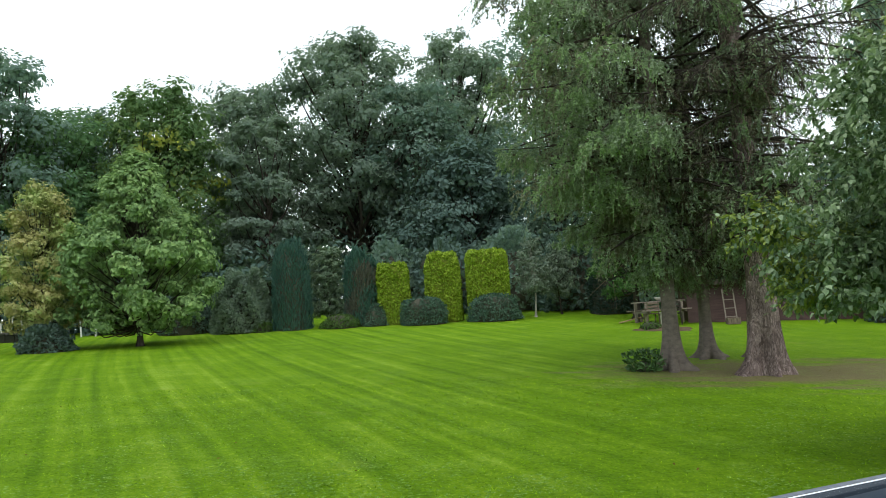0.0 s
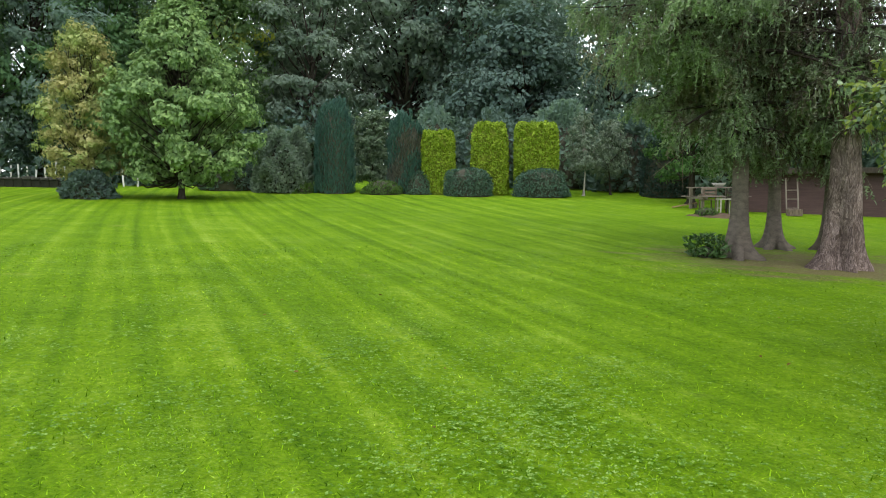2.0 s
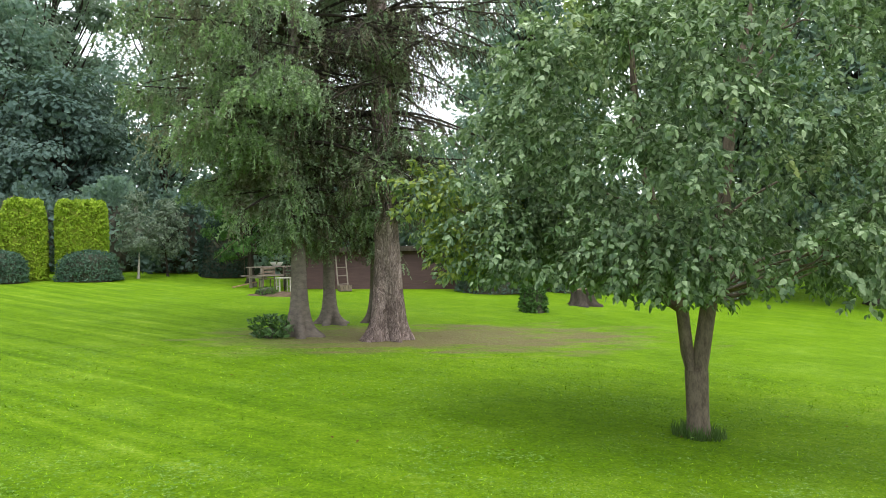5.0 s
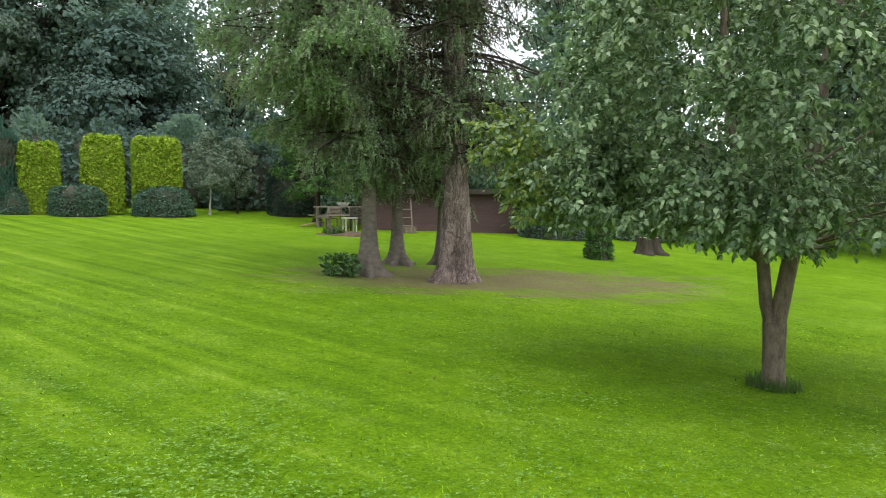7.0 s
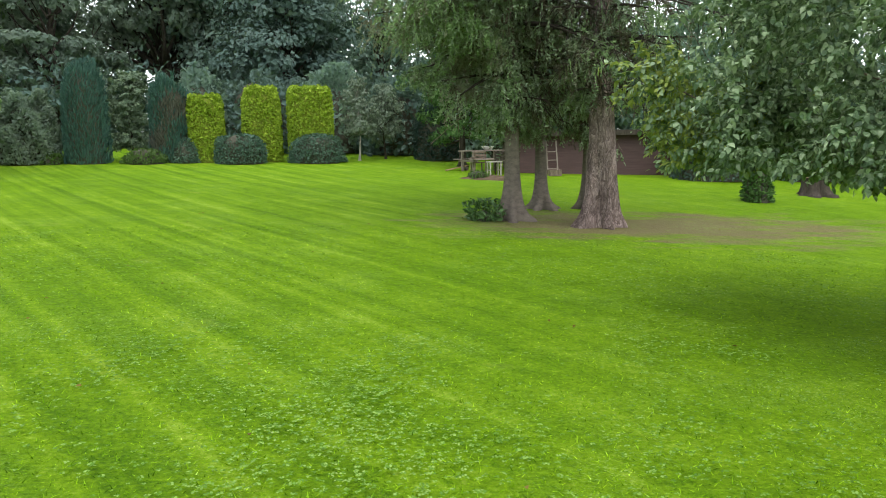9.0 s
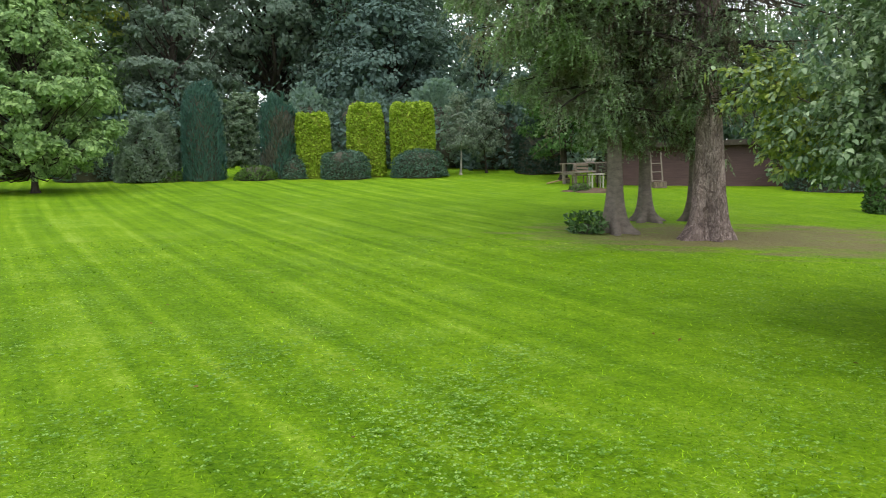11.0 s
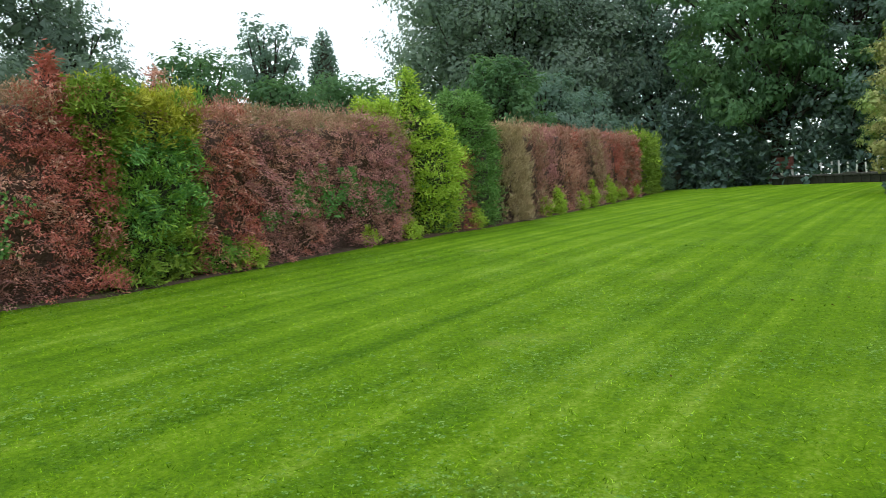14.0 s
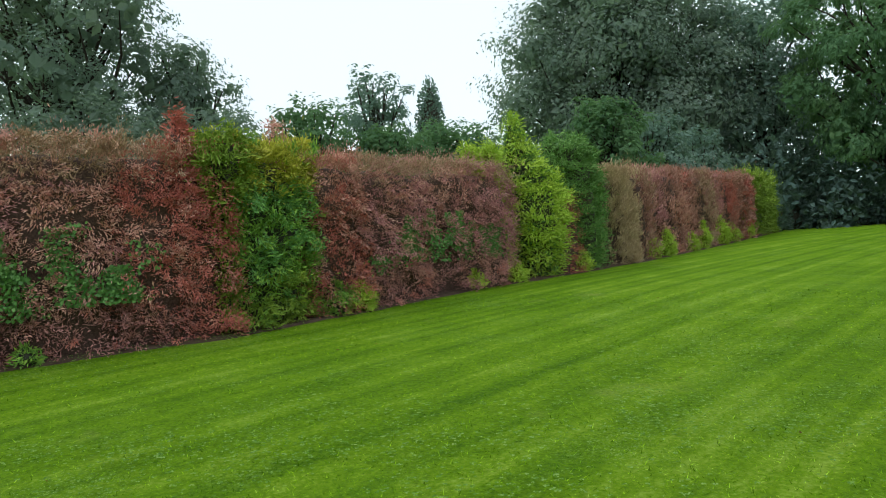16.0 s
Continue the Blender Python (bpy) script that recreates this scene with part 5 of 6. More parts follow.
        hang(b0, rng.uniform(0.12, 0.45, m), o * 0.15 + 0 * b0, 0.15, 0.3)
    v, f = join(wood)
    tagged(piece("upper_wood", np_mesh("upper_wood", v, f, [MAT["bark_dark"]], smooth=True), th), kind="stuff")
    # long bare twigs that arch down below the foliage, each forking once or twice
    for _ in range(22):
        a = rng.uniform(0, 2 * np.pi)
        z0, ln = rng.uniform(low + 0.3, low + 3.5), rng.uniform(0.7, 2.2)
        o = np.array([np.cos(a), np.sin(a), 0])
        p = curve_pts(np.array([0, 0, z0]) + o * r0 * 0.5, np.array([0, 0, z0 - ln * rng.uniform(0.3, 0.8)]) + o * ln, 0.3, 7, rng.normal(size=3) * 0.1)
        bare.append(tube(p, np.linspace(0.013, 0.003, 7), 4))
        for k in rng.integers(2, 6, 3):
            bare.append(tube(curve_pts(p[k], p[k] + o * 0.2 + rng.normal(size=3) * 0.2 - np.array([0, 0, rng.uniform(0.2, 0.5)]), 0.06, 4), np.linspace(0.006, 0.002, 4), 3))
    if dark:
        v, f = join(dark)
        tagged(piece("bare_bough", np_mesh("bare_bough", v, f, [MAT["bark_dark"]], smooth=True), th, "dark bare drooping boughs"), kind="stuff")
    v, f = join(bare)
    piece("bare_twig", np_mesh("bare_twig", v, f, [MAT["twig"]], smooth=True), th, "thin bare grey twigs")["kind"] = "stuff"
    c, d, ln, w = (np.concatenate(k) for k in zip(*leaves))
    v, f = leaf_quads(c, d, rng.normal(size=(len(c), 3)), ln, w, 0.3)
    piece("needle_foliage", np_mesh("needle_foliage", v, f, [MAT["spruce"], MAT["spruce_tip"], MAT["spruce_dry"]], np.concatenate(tone)), th)
    return th


spruce(3.68, 14.6, 19.0, 0.14, 4.3, 2.3, "tall spruce with slender grey trunk and drooping boughs", 301, flare=1.1, root=(2.9, 0.7), flare_h=0.95, gap=(-0.15, 1.35), bare_share=0.82)
spruce(4.78, 16.4, 18.0, 0.12, 3.6, 2.0, "slender spruce with straight grey trunk on the lawn", 302, veil=34, flare=1.2, flare_h=0.8, gap=(-0.3, 1.5), bare_share=0.8, whorl=3, thin_above=3.0)
spruce(5.25, 13.9, 21.0, 0.24, 4.2, 2.6, "massive old spruce with flared rugged trunk and roots", 303, bark="bark_plate", rugged=1.0, root=(2.77, 0.95), flare=0.42, flare_h=1.6, dense=0.8, gap=(-0.6, 2.2), veil=44, veil_top=4.5, bare_share=0.85, whorl=5, thin_above=3.2)
spruce(5.8, 16.5, 13.0, 0.07, 1.7, 1.9, "thin spruce with slender trunk behind the massive one", 304, flare=2.0, flare_h=0.9, dense=0.6, gap=(-0.8, 2.3), veil=36)
shrub("laurel_bush", 3.08, 14.45, 0.38, 0.33, "laurel", "small dark green laurel bush at the spruce's foot", 311, n=480, leaf=(0.11, 0.05), lumps=0.6, freq=6.0, q=1.8, core_k=0.45, inner=0.3)


# ---- apple tree ----
def apple_tree(x, y):
    rng = np.random.default_rng(401)
    th = thing("apple_tree", x, y, "spreading apple tree with forked trunk and hanging leaves", "tree")
    # the trunk forks low into two stems; sideways is the direction across the view
    rt = np.array([0.74, -0.67, 0])
    wood = []
    s = np.linspace(0, 1, 9)
    base = np.stack([rt[0] * 0.0 * s, rt[1] * 0.0 * s, s * 0.72 - 0.05], 1)
    wood.append(tube(base, 0.105 + 0.05 * np.exp(-s * 9) + 0.012 * s, 14))
    left = [np.array([0, 0, 0.45]), rt * -0.085 + np.array([0, 0, 0.85]), rt * -0.13 + np.array([0, 0, 1.4]), rt * -0.36 + np.array([0, 0, 2.2]), rt * -0.45 + np.array([0, 0.1, 3.2]), rt * -0.5 + np.array([0, 0.1, 4.4])]
    right = [np.array([0, 0, 0.45]), rt * 0.055 + np.array([0, 0, 0.85]), rt * 0.15 + np.array([0, 0, 1.4]), rt * 0.3 + np.array([0, 0, 2.2]), rt * 0.42 + np.array([0, 0, 3.3]), rt * 0.7 + np.array([0, 0, 4.6])]
    wood.append(tube(left, [0.06, 0.066, 0.064, 0.055, 0.045, 0.02], 10))
    wood.append(tube(right, [0.075, 0.085, 0.08, 0.07, 0.05, 0.02], 10))
    cl, cr = [], []
    n_cl = 262
    for i in range(n_cl):
        a, el = rng.uniform(0, 2 * np.pi), rng.uniform(-1, 1) if i % 4 else rng.uniform(-1, -0.6)
        o = np.array([np.cos(a), np.sin(a), 0])
        side = o @ rt
        reach = rng.uniform(0.35, 1.0) ** 0.6
        wide = (2.75 if side < 0 else 3.15) * (1.04 - (0.42 if side < 0 else 0.25) * max(el, 0))
        o = rt * side + (o - rt * side) * 0.72
        p = o * reach * wide * (1 - 0.12 * abs(el)) + np.array([0, 0, 3.35 + 2.2 * el * (1 - 0.25 * reach)])
        p[2] -= 0.4 * max(0.0, side * reach - 0.35)
        # the skirt stays level, and rises a little on the side towards the spruces
        p[2] = max(p[2], 1.74 + 0.15 * rng.uniform() + 0.3 * max(0.0, -side * reach * 2.75 - 1.2))
        # the crown narrows upwards on the side towards the spruces
        if i < 36:
            # the long low bough towards the spruces
            p = rt * -rng.uniform(1.5, 2.75) + np.array([-rt[1], rt[0], 0]) * rng.normal() * 0.45 + np.array([0, 0, rng.uniform(1.85, 2.7)])
            p[2] = max(p[2], 1.55 + 0.22 * (-(p @ rt) - 1.7))
            side = -1.0
        if i >= 215:
            # full, low clumps in front of and between the stems
            fwd = (1.0 if i < 250 else -1.0) * rng.uniform(0.35, 1.55)
            p = np.array([-0.67, -0.74, 0]) * fwd + rt * rng.uniform(-1.5, 2.3) + np.array([0, 0, rng.uniform(1.62, 3.5)])
        lim = np.interp(p[2], [1.4, 2.6, 2.9, 3.9, 4.2, 5.5], [1.75, 1.8, 1.8, 1.6, 0.85, 0.7])
        if i >= 36 and side < 0 and -(p @ rt) > lim:
            p -= rt * (p @ rt + lim * rng.uniform(0.75, 1.0))
        r = rng.uniform(0.27, 0.5) if i >= 36 else rng.uniform(0.22, 0.36)
        cl.append(p)
        cr.append(r)
    cl, cr = np.array(cl), np.array(cr)
    stems = np.array(left[2:] + right[2:])
    for i, p in enumerate(cl):
        if i % (9 if i < 36 else 6):
            continue
        if i < 36:
            wood.append(tube(curve_pts(rt * -rng.uniform(0.9, 1.5) + np.array([0, 0, 1.66]), p, 0.05, 6, rng.normal(size=3) * 0.08), np.linspace(0.016, 0.004, 6), 5))
            continue
        j = np.argmin(np.linalg.norm(stems - (p * np.array([0.35, 0.35, 0.75])), axis=1))
        wood.append(tube(curve_pts(stems[j], p, 0.12, 7, rng.normal(size=3) * 0.12), np.linspace(0.016, 0.004, 7), 5))
    # one stout low limb towards the spruces
    wood.append(tube([left[2] - np.array([0, 0, 0.12]), rt * -0.45 + np.array([0, 0, 1.5]), rt * -0.85 + np.array([0, 0, 1.62]), rt * -1.6 + np.array([0, 0.1, 1.75])], [0.045, 0.04, 0.03, 0.012], 7))
    v, f = join(wood[:3])
    piece("trunk", np_mesh("trunk", v, f, [MAT["bark_apple"]], smooth=True), th, "forked grey-brown trunk")
    for v, f in wood[3:]:
        piece("limb", np_mesh("limb", v, f, [MAT["bark_apple"]], smooth=True), th)
    # leafy twigs spring from each clump and bow down under their leaves
    tw, per = 17, 25
    w = n_cl * tw
    k0 = np.repeat(np.arange(n_cl), tw)
    o = unit(rng.normal(size=(w, 3)) + np.array([0, 0, 0.15]))
    start = cl[k0] + o * (cr[k0] * rng.uniform(0.05, 0.55, w))[:, None]
    hub = unit(cl[k0] - np.array([0, 0, 2.6])) * np.array([1, 1, 0.5])
    run = unit(o * 0.9 + hub * 0.6 + np.array([0, 0, -0.1])) * (cr[k0] * rng.uniform(0.7, 1.25, w))[:, None]
    k = np.repeat(k0, per)
    n = w * per
    t = rng.uniform(0, 1, n) ** 0.75
    r_ = np.repeat(run, per, 0)
    p = np.repeat(start, per, 0) + r_ * t[:, None]
    p[:, 2] -= np.linalg.norm(r_, axis=1) * 0.28 * t * t
    sidel = unit(rng.normal(size=(n, 3)))
    p += sidel * rng.uniform(0.01, 0.06, n)[:, None]
    d = unit(r_) * 0.45 + sidel * 0.75 + np.array([0, 0, -0.55])
    nn = np.array([0, 0, 1.0]) + 0.5 * unit(r_) + rng.normal(size=(n, 3)) * 0.42
    sz = rng.uniform(0.6, 1.25, n)
    # nothing hangs far below the skirt
    ok = p[:, 2] > 1.38 + 0.2 * np.clip(-(p @ rt) - 0.3, 0, 1) + 0.12 * ripple(p * np.array([1, 1, 0]), 3.0, 5)
    p, d, nn, sz, k, n = p[ok], d[ok], nn[ok], sz[ok], k[ok], int(ok.sum())
    v, f = round_leaves(p, d, nn, 0.071 * sz, 0.043 * sz)
    # one bough to the left has turned yellow
    near = np.linalg.norm(p - (rt * -2.95 + np.array([0, 0.3, 2.0])), axis=1)
    idx = (((near < 0.42) & (rng.uniform(size=n) < 0.55)) | ((k < 36) & (rng.uniform(size=n) < 0.5))).astype(int)
    piece("crown", np_mesh("crown", v, f, [MAT["apple"], MAT["apple_yellow"]], idx), th)
    # rough grass left standing round the foot
    m = 700
    a, r = rng.uniform(0, 6.28, m), rng.uniform(0.1, 0.27, m)
    b = np.stack([np.cos(a) * r, np.sin(a) * r, np.zeros(m)], 1)
    b[:, 2] = ground_z(x + b[:, 0], y + b[:, 1]) - on_ground(x, y)
    sd = unit(rng.normal(size=(m, 3)) * np.array([1, 1, 0])) * 0.006
    top = b + unit(rng.normal(size=(m, 3)) * 0.4 + np.array([0, 0, 1.3])) * rng.uniform(0.06, 0.16, m)[:, None]
    g = new("grass_tuft", np_mesh("grass_tuft", np.stack([b - sd, b + sd, top], 1).reshape(-1, 3), np.arange(m * 3).reshape(-1, 3), [MAT["weed"]]))
    g.matrix_world = pose(x, y, on_ground(x, y))
    tagged(g, "longer unmown grass round the apple trunk", "grass", kind="stuff")


apple_tree(5.78, 6.29)


# ---- the clipped conifer hedge, partly dead ----
HY = [-6.0, -4.5, -2.2, 0.6, 2.8, 5.2, 7.8, 11.2, 16.0, 21.1, 25.3, 29.0]
HX = [-8.2, -8.8, -9.72, -10.75, -12.2, -13.9, -15.2, -17.2, -20.6, -24.7, -28.2, -31.2]


def hedge_x(y):
    return float(np.interp(y, HY, HX))


def tufts(c, o, rng, reach, count, leaf, width, bias, spread=0.38, flat=0.0):
    """Feathery conifer tufts: leaflets fanned out along a short twig at each point."""
    n = len(c)
    d = unit(o * 0.7 + rng.normal(size=(n, 3)) * 0.42 + np.array(bias))
    rc = reach * rng.uniform(0.6, 1.35, n)
    nn = unit(o * 0.7 + np.array([0, 0, 0.8]) + rng.normal(size=(n, 3)) * 0.3)
    cs, ds, ns, ls = [], [], [], []
    for k in range(count):
        t = (k + rng.uniform(size=n)) / count
        off = rng.normal(size=(n, 3)) * (spread * rc * (1.1 - 0.55 * t))[:, None]
        off -= nn * np.sum(off * nn, 1, keepdims=True) * flat
        cs.append(c + d * (rc * (t - 0.45))[:, None] + off)
        ds.append(d + off / rc[:, None] * 1.4 + rng.normal(size=(n, 3)) * 0.3)
        ns.append(nn + rng.normal(size=(n, 3)) * 0.35)
        ls.append(leaf * rng.uniform(0.65, 1.35, n) * (1.1 - 0.3 * t))
    ls = np.concatenate(ls)
    v, f = leaf_quads(np.concatenate(cs), np.concatenate(ds), np.concatenate(ns), ls, ls * width)
    return v, f, np.tile(np.arange(n), count)


def hedge_unit(y0, y1, h, mat, label, seed, dens=92, count=37, reach=0.2, leaf=0.057, width=0.27, thick=0.62, p=3.4, q=7, bias=(0, 0, -0.05), core="core_brown", back=0.0, name="hedge_conifer",
               mix=None, mix_share=0.3, top=None, foot=None, relief=1.2, shoots=20, rim_at=0.88, flat=0.72, overlap=0.1, core_fit=1.0):
    """One conifer of the hedge: inner twigs and an outer coat of feathery tufts in uneven relief."""
    rng = np.random.default_rng(seed)
    a, b = np.array([hedge_x(y0), y0]), np.array([hedge_x(y1), y1])
    d = (b - a) / np.linalg.norm(b - a)
    half = np.linalg.norm(b - a) / 2 + overlap
    mid = (a + b) / 2 + np.array([-d[1], d[0]]) * (thick + back)
    th = thing(name, mid[0], mid[1], label, "hedge", "conifers of the hedge", rz=math.degrees(math.atan2(d[1], d[0])))
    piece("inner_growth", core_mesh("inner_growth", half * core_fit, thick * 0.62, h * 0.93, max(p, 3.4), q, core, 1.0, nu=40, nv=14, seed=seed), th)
    along = np.array([d[1], 0, 0])
    shift = np.array([mid[1] / max(d[1], 0.1), 0, 0])
    if q >= 4:
        n = int(dens * 2 * half * h)
        px, pz = rng.uniform(-half, half, n), rng.uniform(0.0, 1.0, n) ** 0.95 * h
        room = np.maximum((1 - (pz / h) ** q) ** (p / q) - np.abs(px / half) ** p, 0) ** (1 / p)
        flat_p = np.stack([px, np.zeros(n), pz], 1) + shift
        rel = relief * (0.08 * ripple(flat_p, 2.2, 91) + 0.1 * ripple(flat_p, 6.0, 92))
        c = np.stack([px + 0.09 * ripple(flat_p * np.array([0, 0, 1]) + seed, 3.0, 94), -thick * room + rel * np.minimum(room * 2, 1) + rng.uniform(-0.1, 0.08, n), pz], 1)
        o = unit(np.stack([0.5 * np.sign(px) * np.abs(px / half) ** (p + 1), -np.ones(n), 0.1 + (pz / h) ** (q - 1)], 1))
        n2 = int(dens * 0.8 * 2 * half * thick)
        c2 = np.stack([rng.uniform(-half, half, n2), rng.uniform(-thick * 0.9, thick, n2), np.full(n2, h * 0.97)], 1)
        c, o = np.concatenate([c, c2]), np.concatenate([o, np.tile([0, -0.2, 1.0], (n2, 1))])
    else:
        n = int(dens * (2 * half * h * 1.35 + 2 * half * thick))
        c, o = shell_points(n, half, thick, h, p, q, rng, 0.1, 2.2, 0.86, seed)
        keep = c[:, 1] < thick * 0.4
        c, o = c[keep], o[keep]
    # the clipped line wanders up and down
    wave = ripple((c + shift) * np.array([1, 0, 0]), 1.7, 96) * 0.6 + ripple((c + shift) * np.array([1, 0.4, 0]), 5.5, 97) * 0.5
    c[:, 2] += 0.11 * relief * wave * (c[:, 2] / h) ** 3
    v, f, w = tufts(c, o, rng, reach, count, leaf, width, bias, 0.36, flat)
    # ragged upright shoots along the top
    m = int(half * 2 * shoots)
    t = np.stack([rng.uniform(-half, half, m), rng.uniform(-thick * 1.05, thick * 0.4, m), np.full(m, h * 0.97)], 1)
    t[:, 2] += 0.1 * ripple((t + shift) * np.array([1, 0, 0]), 4, 98)
    v2, f2, _ = tufts(t, np.tile([0, -0.1, 1.0], (m, 1)), rng, reach * rng.uniform(0.8, 2.2, m) * np.where(rng.uniform(size=m) < 0.1, 1.6, 1.0), count, leaf * 0.95, width * 0.9, (0, 0, 0.9), 0.26)
    idx = np.zeros(len(c), int)
    if mix:
        idx[ripple(c + shift, 1.8, seed + 7) + rng.normal(size=len(c)) * 0.3 > 1 - 2 * mix_share] = 1
    rim = c[:, 2] / h + 0.1 * ripple(c + shift, 2.4, 95) + rng.normal(size=len(c)) * 0.06
    if top:
        idx[rim > rim_at] = 2
    if foot:
        idx[(rim < 0.2) & (rng.uniform(size=len(c)) < 0.8)] = 3
    mats = [MAT[mat], MAT[mix or mat], MAT[top or mat], MAT[foot or mat]]
    v, f = join([(v, f), (v2, f2)])
    piece("foliage", np_mesh("foliage", v, f, mats, np.concatenate([idx[w], np.tile(np.where(rng.uniform(size=m) < 0.5, 2, 0), len(f2) // m)])), th)
    return th


def layered_conifer(y, h, prof, mat, label, seed, core, dens=90, reach=0.26, deep=0.6, fwd=0.1, name="hedge_conifer", count=22, leaf=0.1, tier=0.0, inner=None):
    """A free-growing conifer: overlapping fans of sprays on a bulging body; prof gives height, half width and lean."""
    rng = np.random.default_rng(seed)
    d = unit(np.array([hedge_x(y + 0.3) - hedge_x(y - 0.3), 0.6]))
    out = np.array([d[1], -d[0]])
    m = np.array([hedge_x(y), y]) + out * fwd - out * deep
    th = thing(name, m[0], m[1], label, "hedge", "conifers of the hedge", rz=math.degrees(math.atan2(d[1], d[0])))
    pz, pw, ps = (np.array(k) for k in zip(*prof))
    n = int(dens * 2.4 * pw.max() * h)
    z = rng.uniform(0.0, 1.0, n * 3) * h
    w = np.interp(z, pz, pw)
    keep = (rng.uniform(size=len(z)) < w / pw.max() + 0.04) & ((np.sin(z * tier) > -0.45) | (rng.uniform(size=len(z)) < 0.25))
    z, w = z[keep], w[keep]
    n = len(z)
    a = rng.uniform(-np.pi - 0.35, 0.35, n)
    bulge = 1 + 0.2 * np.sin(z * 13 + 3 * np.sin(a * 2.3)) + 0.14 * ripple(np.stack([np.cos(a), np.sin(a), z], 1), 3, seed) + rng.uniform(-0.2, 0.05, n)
    c = np.stack([np.interp(z, pz, ps) + np.cos(a) * w * bulge, np.sin(a) * np.minimum(w, deep) * bulge, z], 1)
    o = unit(np.stack([np.cos(a), np.sin(a), 0.25 + 0 * a], 1))
    v, f, w = tufts(c, o, rng, reach, count, leaf, 0.28, (0, 0, -0.05), 0.4, 0.75)
    # the recessed sprays take a darker green, which paints in the shaded gaps
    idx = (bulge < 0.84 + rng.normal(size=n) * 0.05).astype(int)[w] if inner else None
    rows = []
    for zz in np.linspace(0, 0.93, 12) * h:
        ww, ss = np.interp(zz, pz, pw) * 0.72, np.interp(zz, pz, ps)
        rows.append((ss, zz, ww))
    u = np.linspace(0, 2 * np.pi, 16, endpoint=False)
    cv = np.concatenate([np.stack([s0 + np.cos(u) * w0, np.sin(u) * min(w0, deep), np.full(16, z0 - (0.05 if z0 == 0 else 0))], 1) for s0, z0, w0 in rows])
    i, j = np.meshgrid(np.arange(11), np.arange(16), indexing="ij")
    k = (j + 1) % 16
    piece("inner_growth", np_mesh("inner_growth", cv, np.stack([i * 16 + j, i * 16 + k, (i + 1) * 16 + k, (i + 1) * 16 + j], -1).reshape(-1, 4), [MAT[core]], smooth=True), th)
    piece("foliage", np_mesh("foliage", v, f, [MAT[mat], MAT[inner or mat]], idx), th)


DEADL = "dead brown clipped conifer in the garden hedge"
# the darker foot sprays put shade low on the dead conifers
DEAD = dict(top="tan", foot="dead_shaded", mix="mauve", mix_share=0.4)
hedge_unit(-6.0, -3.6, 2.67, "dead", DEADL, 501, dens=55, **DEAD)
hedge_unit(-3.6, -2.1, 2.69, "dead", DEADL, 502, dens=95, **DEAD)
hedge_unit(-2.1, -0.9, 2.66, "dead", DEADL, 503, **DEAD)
hedge_unit(-0.95, -0.05, 2.62, "dead", "dead reddish-brown conifer with a ragged top", 504, mix="red", mix_share=0.42, top="tan", foot="dead_shaded")
hedge_unit(-0.2, 0.52, 2.5, "red", "dead rust-red conifer beside the green one", 505, mix="dead", mix_share=0.22)
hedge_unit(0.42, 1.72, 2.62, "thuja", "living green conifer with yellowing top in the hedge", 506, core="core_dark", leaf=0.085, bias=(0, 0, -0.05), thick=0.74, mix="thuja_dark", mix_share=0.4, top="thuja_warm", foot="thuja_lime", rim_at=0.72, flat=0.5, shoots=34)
hedge_unit(1.66, 2.62, 2.5, "red", "dead rust-red conifer in the hedge", 507, mix="dead", mix_share=0.2, top="dead", rim_at=0.72)
hedge_unit(2.45, 4.1, 2.45, "mauve", "dead mauve-brown conifer with ivy in the hedge", 508, top="tan", foot="dead_shaded", mix="dead", mix_share=0.35, rim_at=0.86)
hedge_unit(4.1, 6.3, 2.45, "mauve", "dead mauve-brown clipped conifer in the hedge", 509, top="tan", foot="dead_shaded", mix="dead", mix_share=0.35, rim_at=0.86)
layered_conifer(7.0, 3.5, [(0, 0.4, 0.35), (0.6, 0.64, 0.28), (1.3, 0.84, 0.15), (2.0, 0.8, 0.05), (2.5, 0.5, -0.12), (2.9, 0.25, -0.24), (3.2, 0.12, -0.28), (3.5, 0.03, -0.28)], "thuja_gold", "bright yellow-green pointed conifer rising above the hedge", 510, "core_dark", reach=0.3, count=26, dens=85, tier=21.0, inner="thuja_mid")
hedge_unit(7.75, 8.25, 1.7, "red", "small reddish-brown dead conifer at the hedge's foot", 511, thick=0.3, q=3, p=2.4, back=-0.05, shoots=4)
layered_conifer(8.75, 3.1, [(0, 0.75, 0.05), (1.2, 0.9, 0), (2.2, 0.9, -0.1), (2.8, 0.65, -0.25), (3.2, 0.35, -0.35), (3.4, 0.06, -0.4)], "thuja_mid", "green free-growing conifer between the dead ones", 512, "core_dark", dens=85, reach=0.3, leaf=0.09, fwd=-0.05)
hedge_unit(9.5, 10.9, 2.38, "beige", "bleached beige dead conifer in the hedge", 513, dens=75, bias=(0, 0, 1.3), flat=0.0, leaf=0.12, width=0.16, p=2.1, q=4, overlap=0.0, core_fit=0.85, relief=0.5)
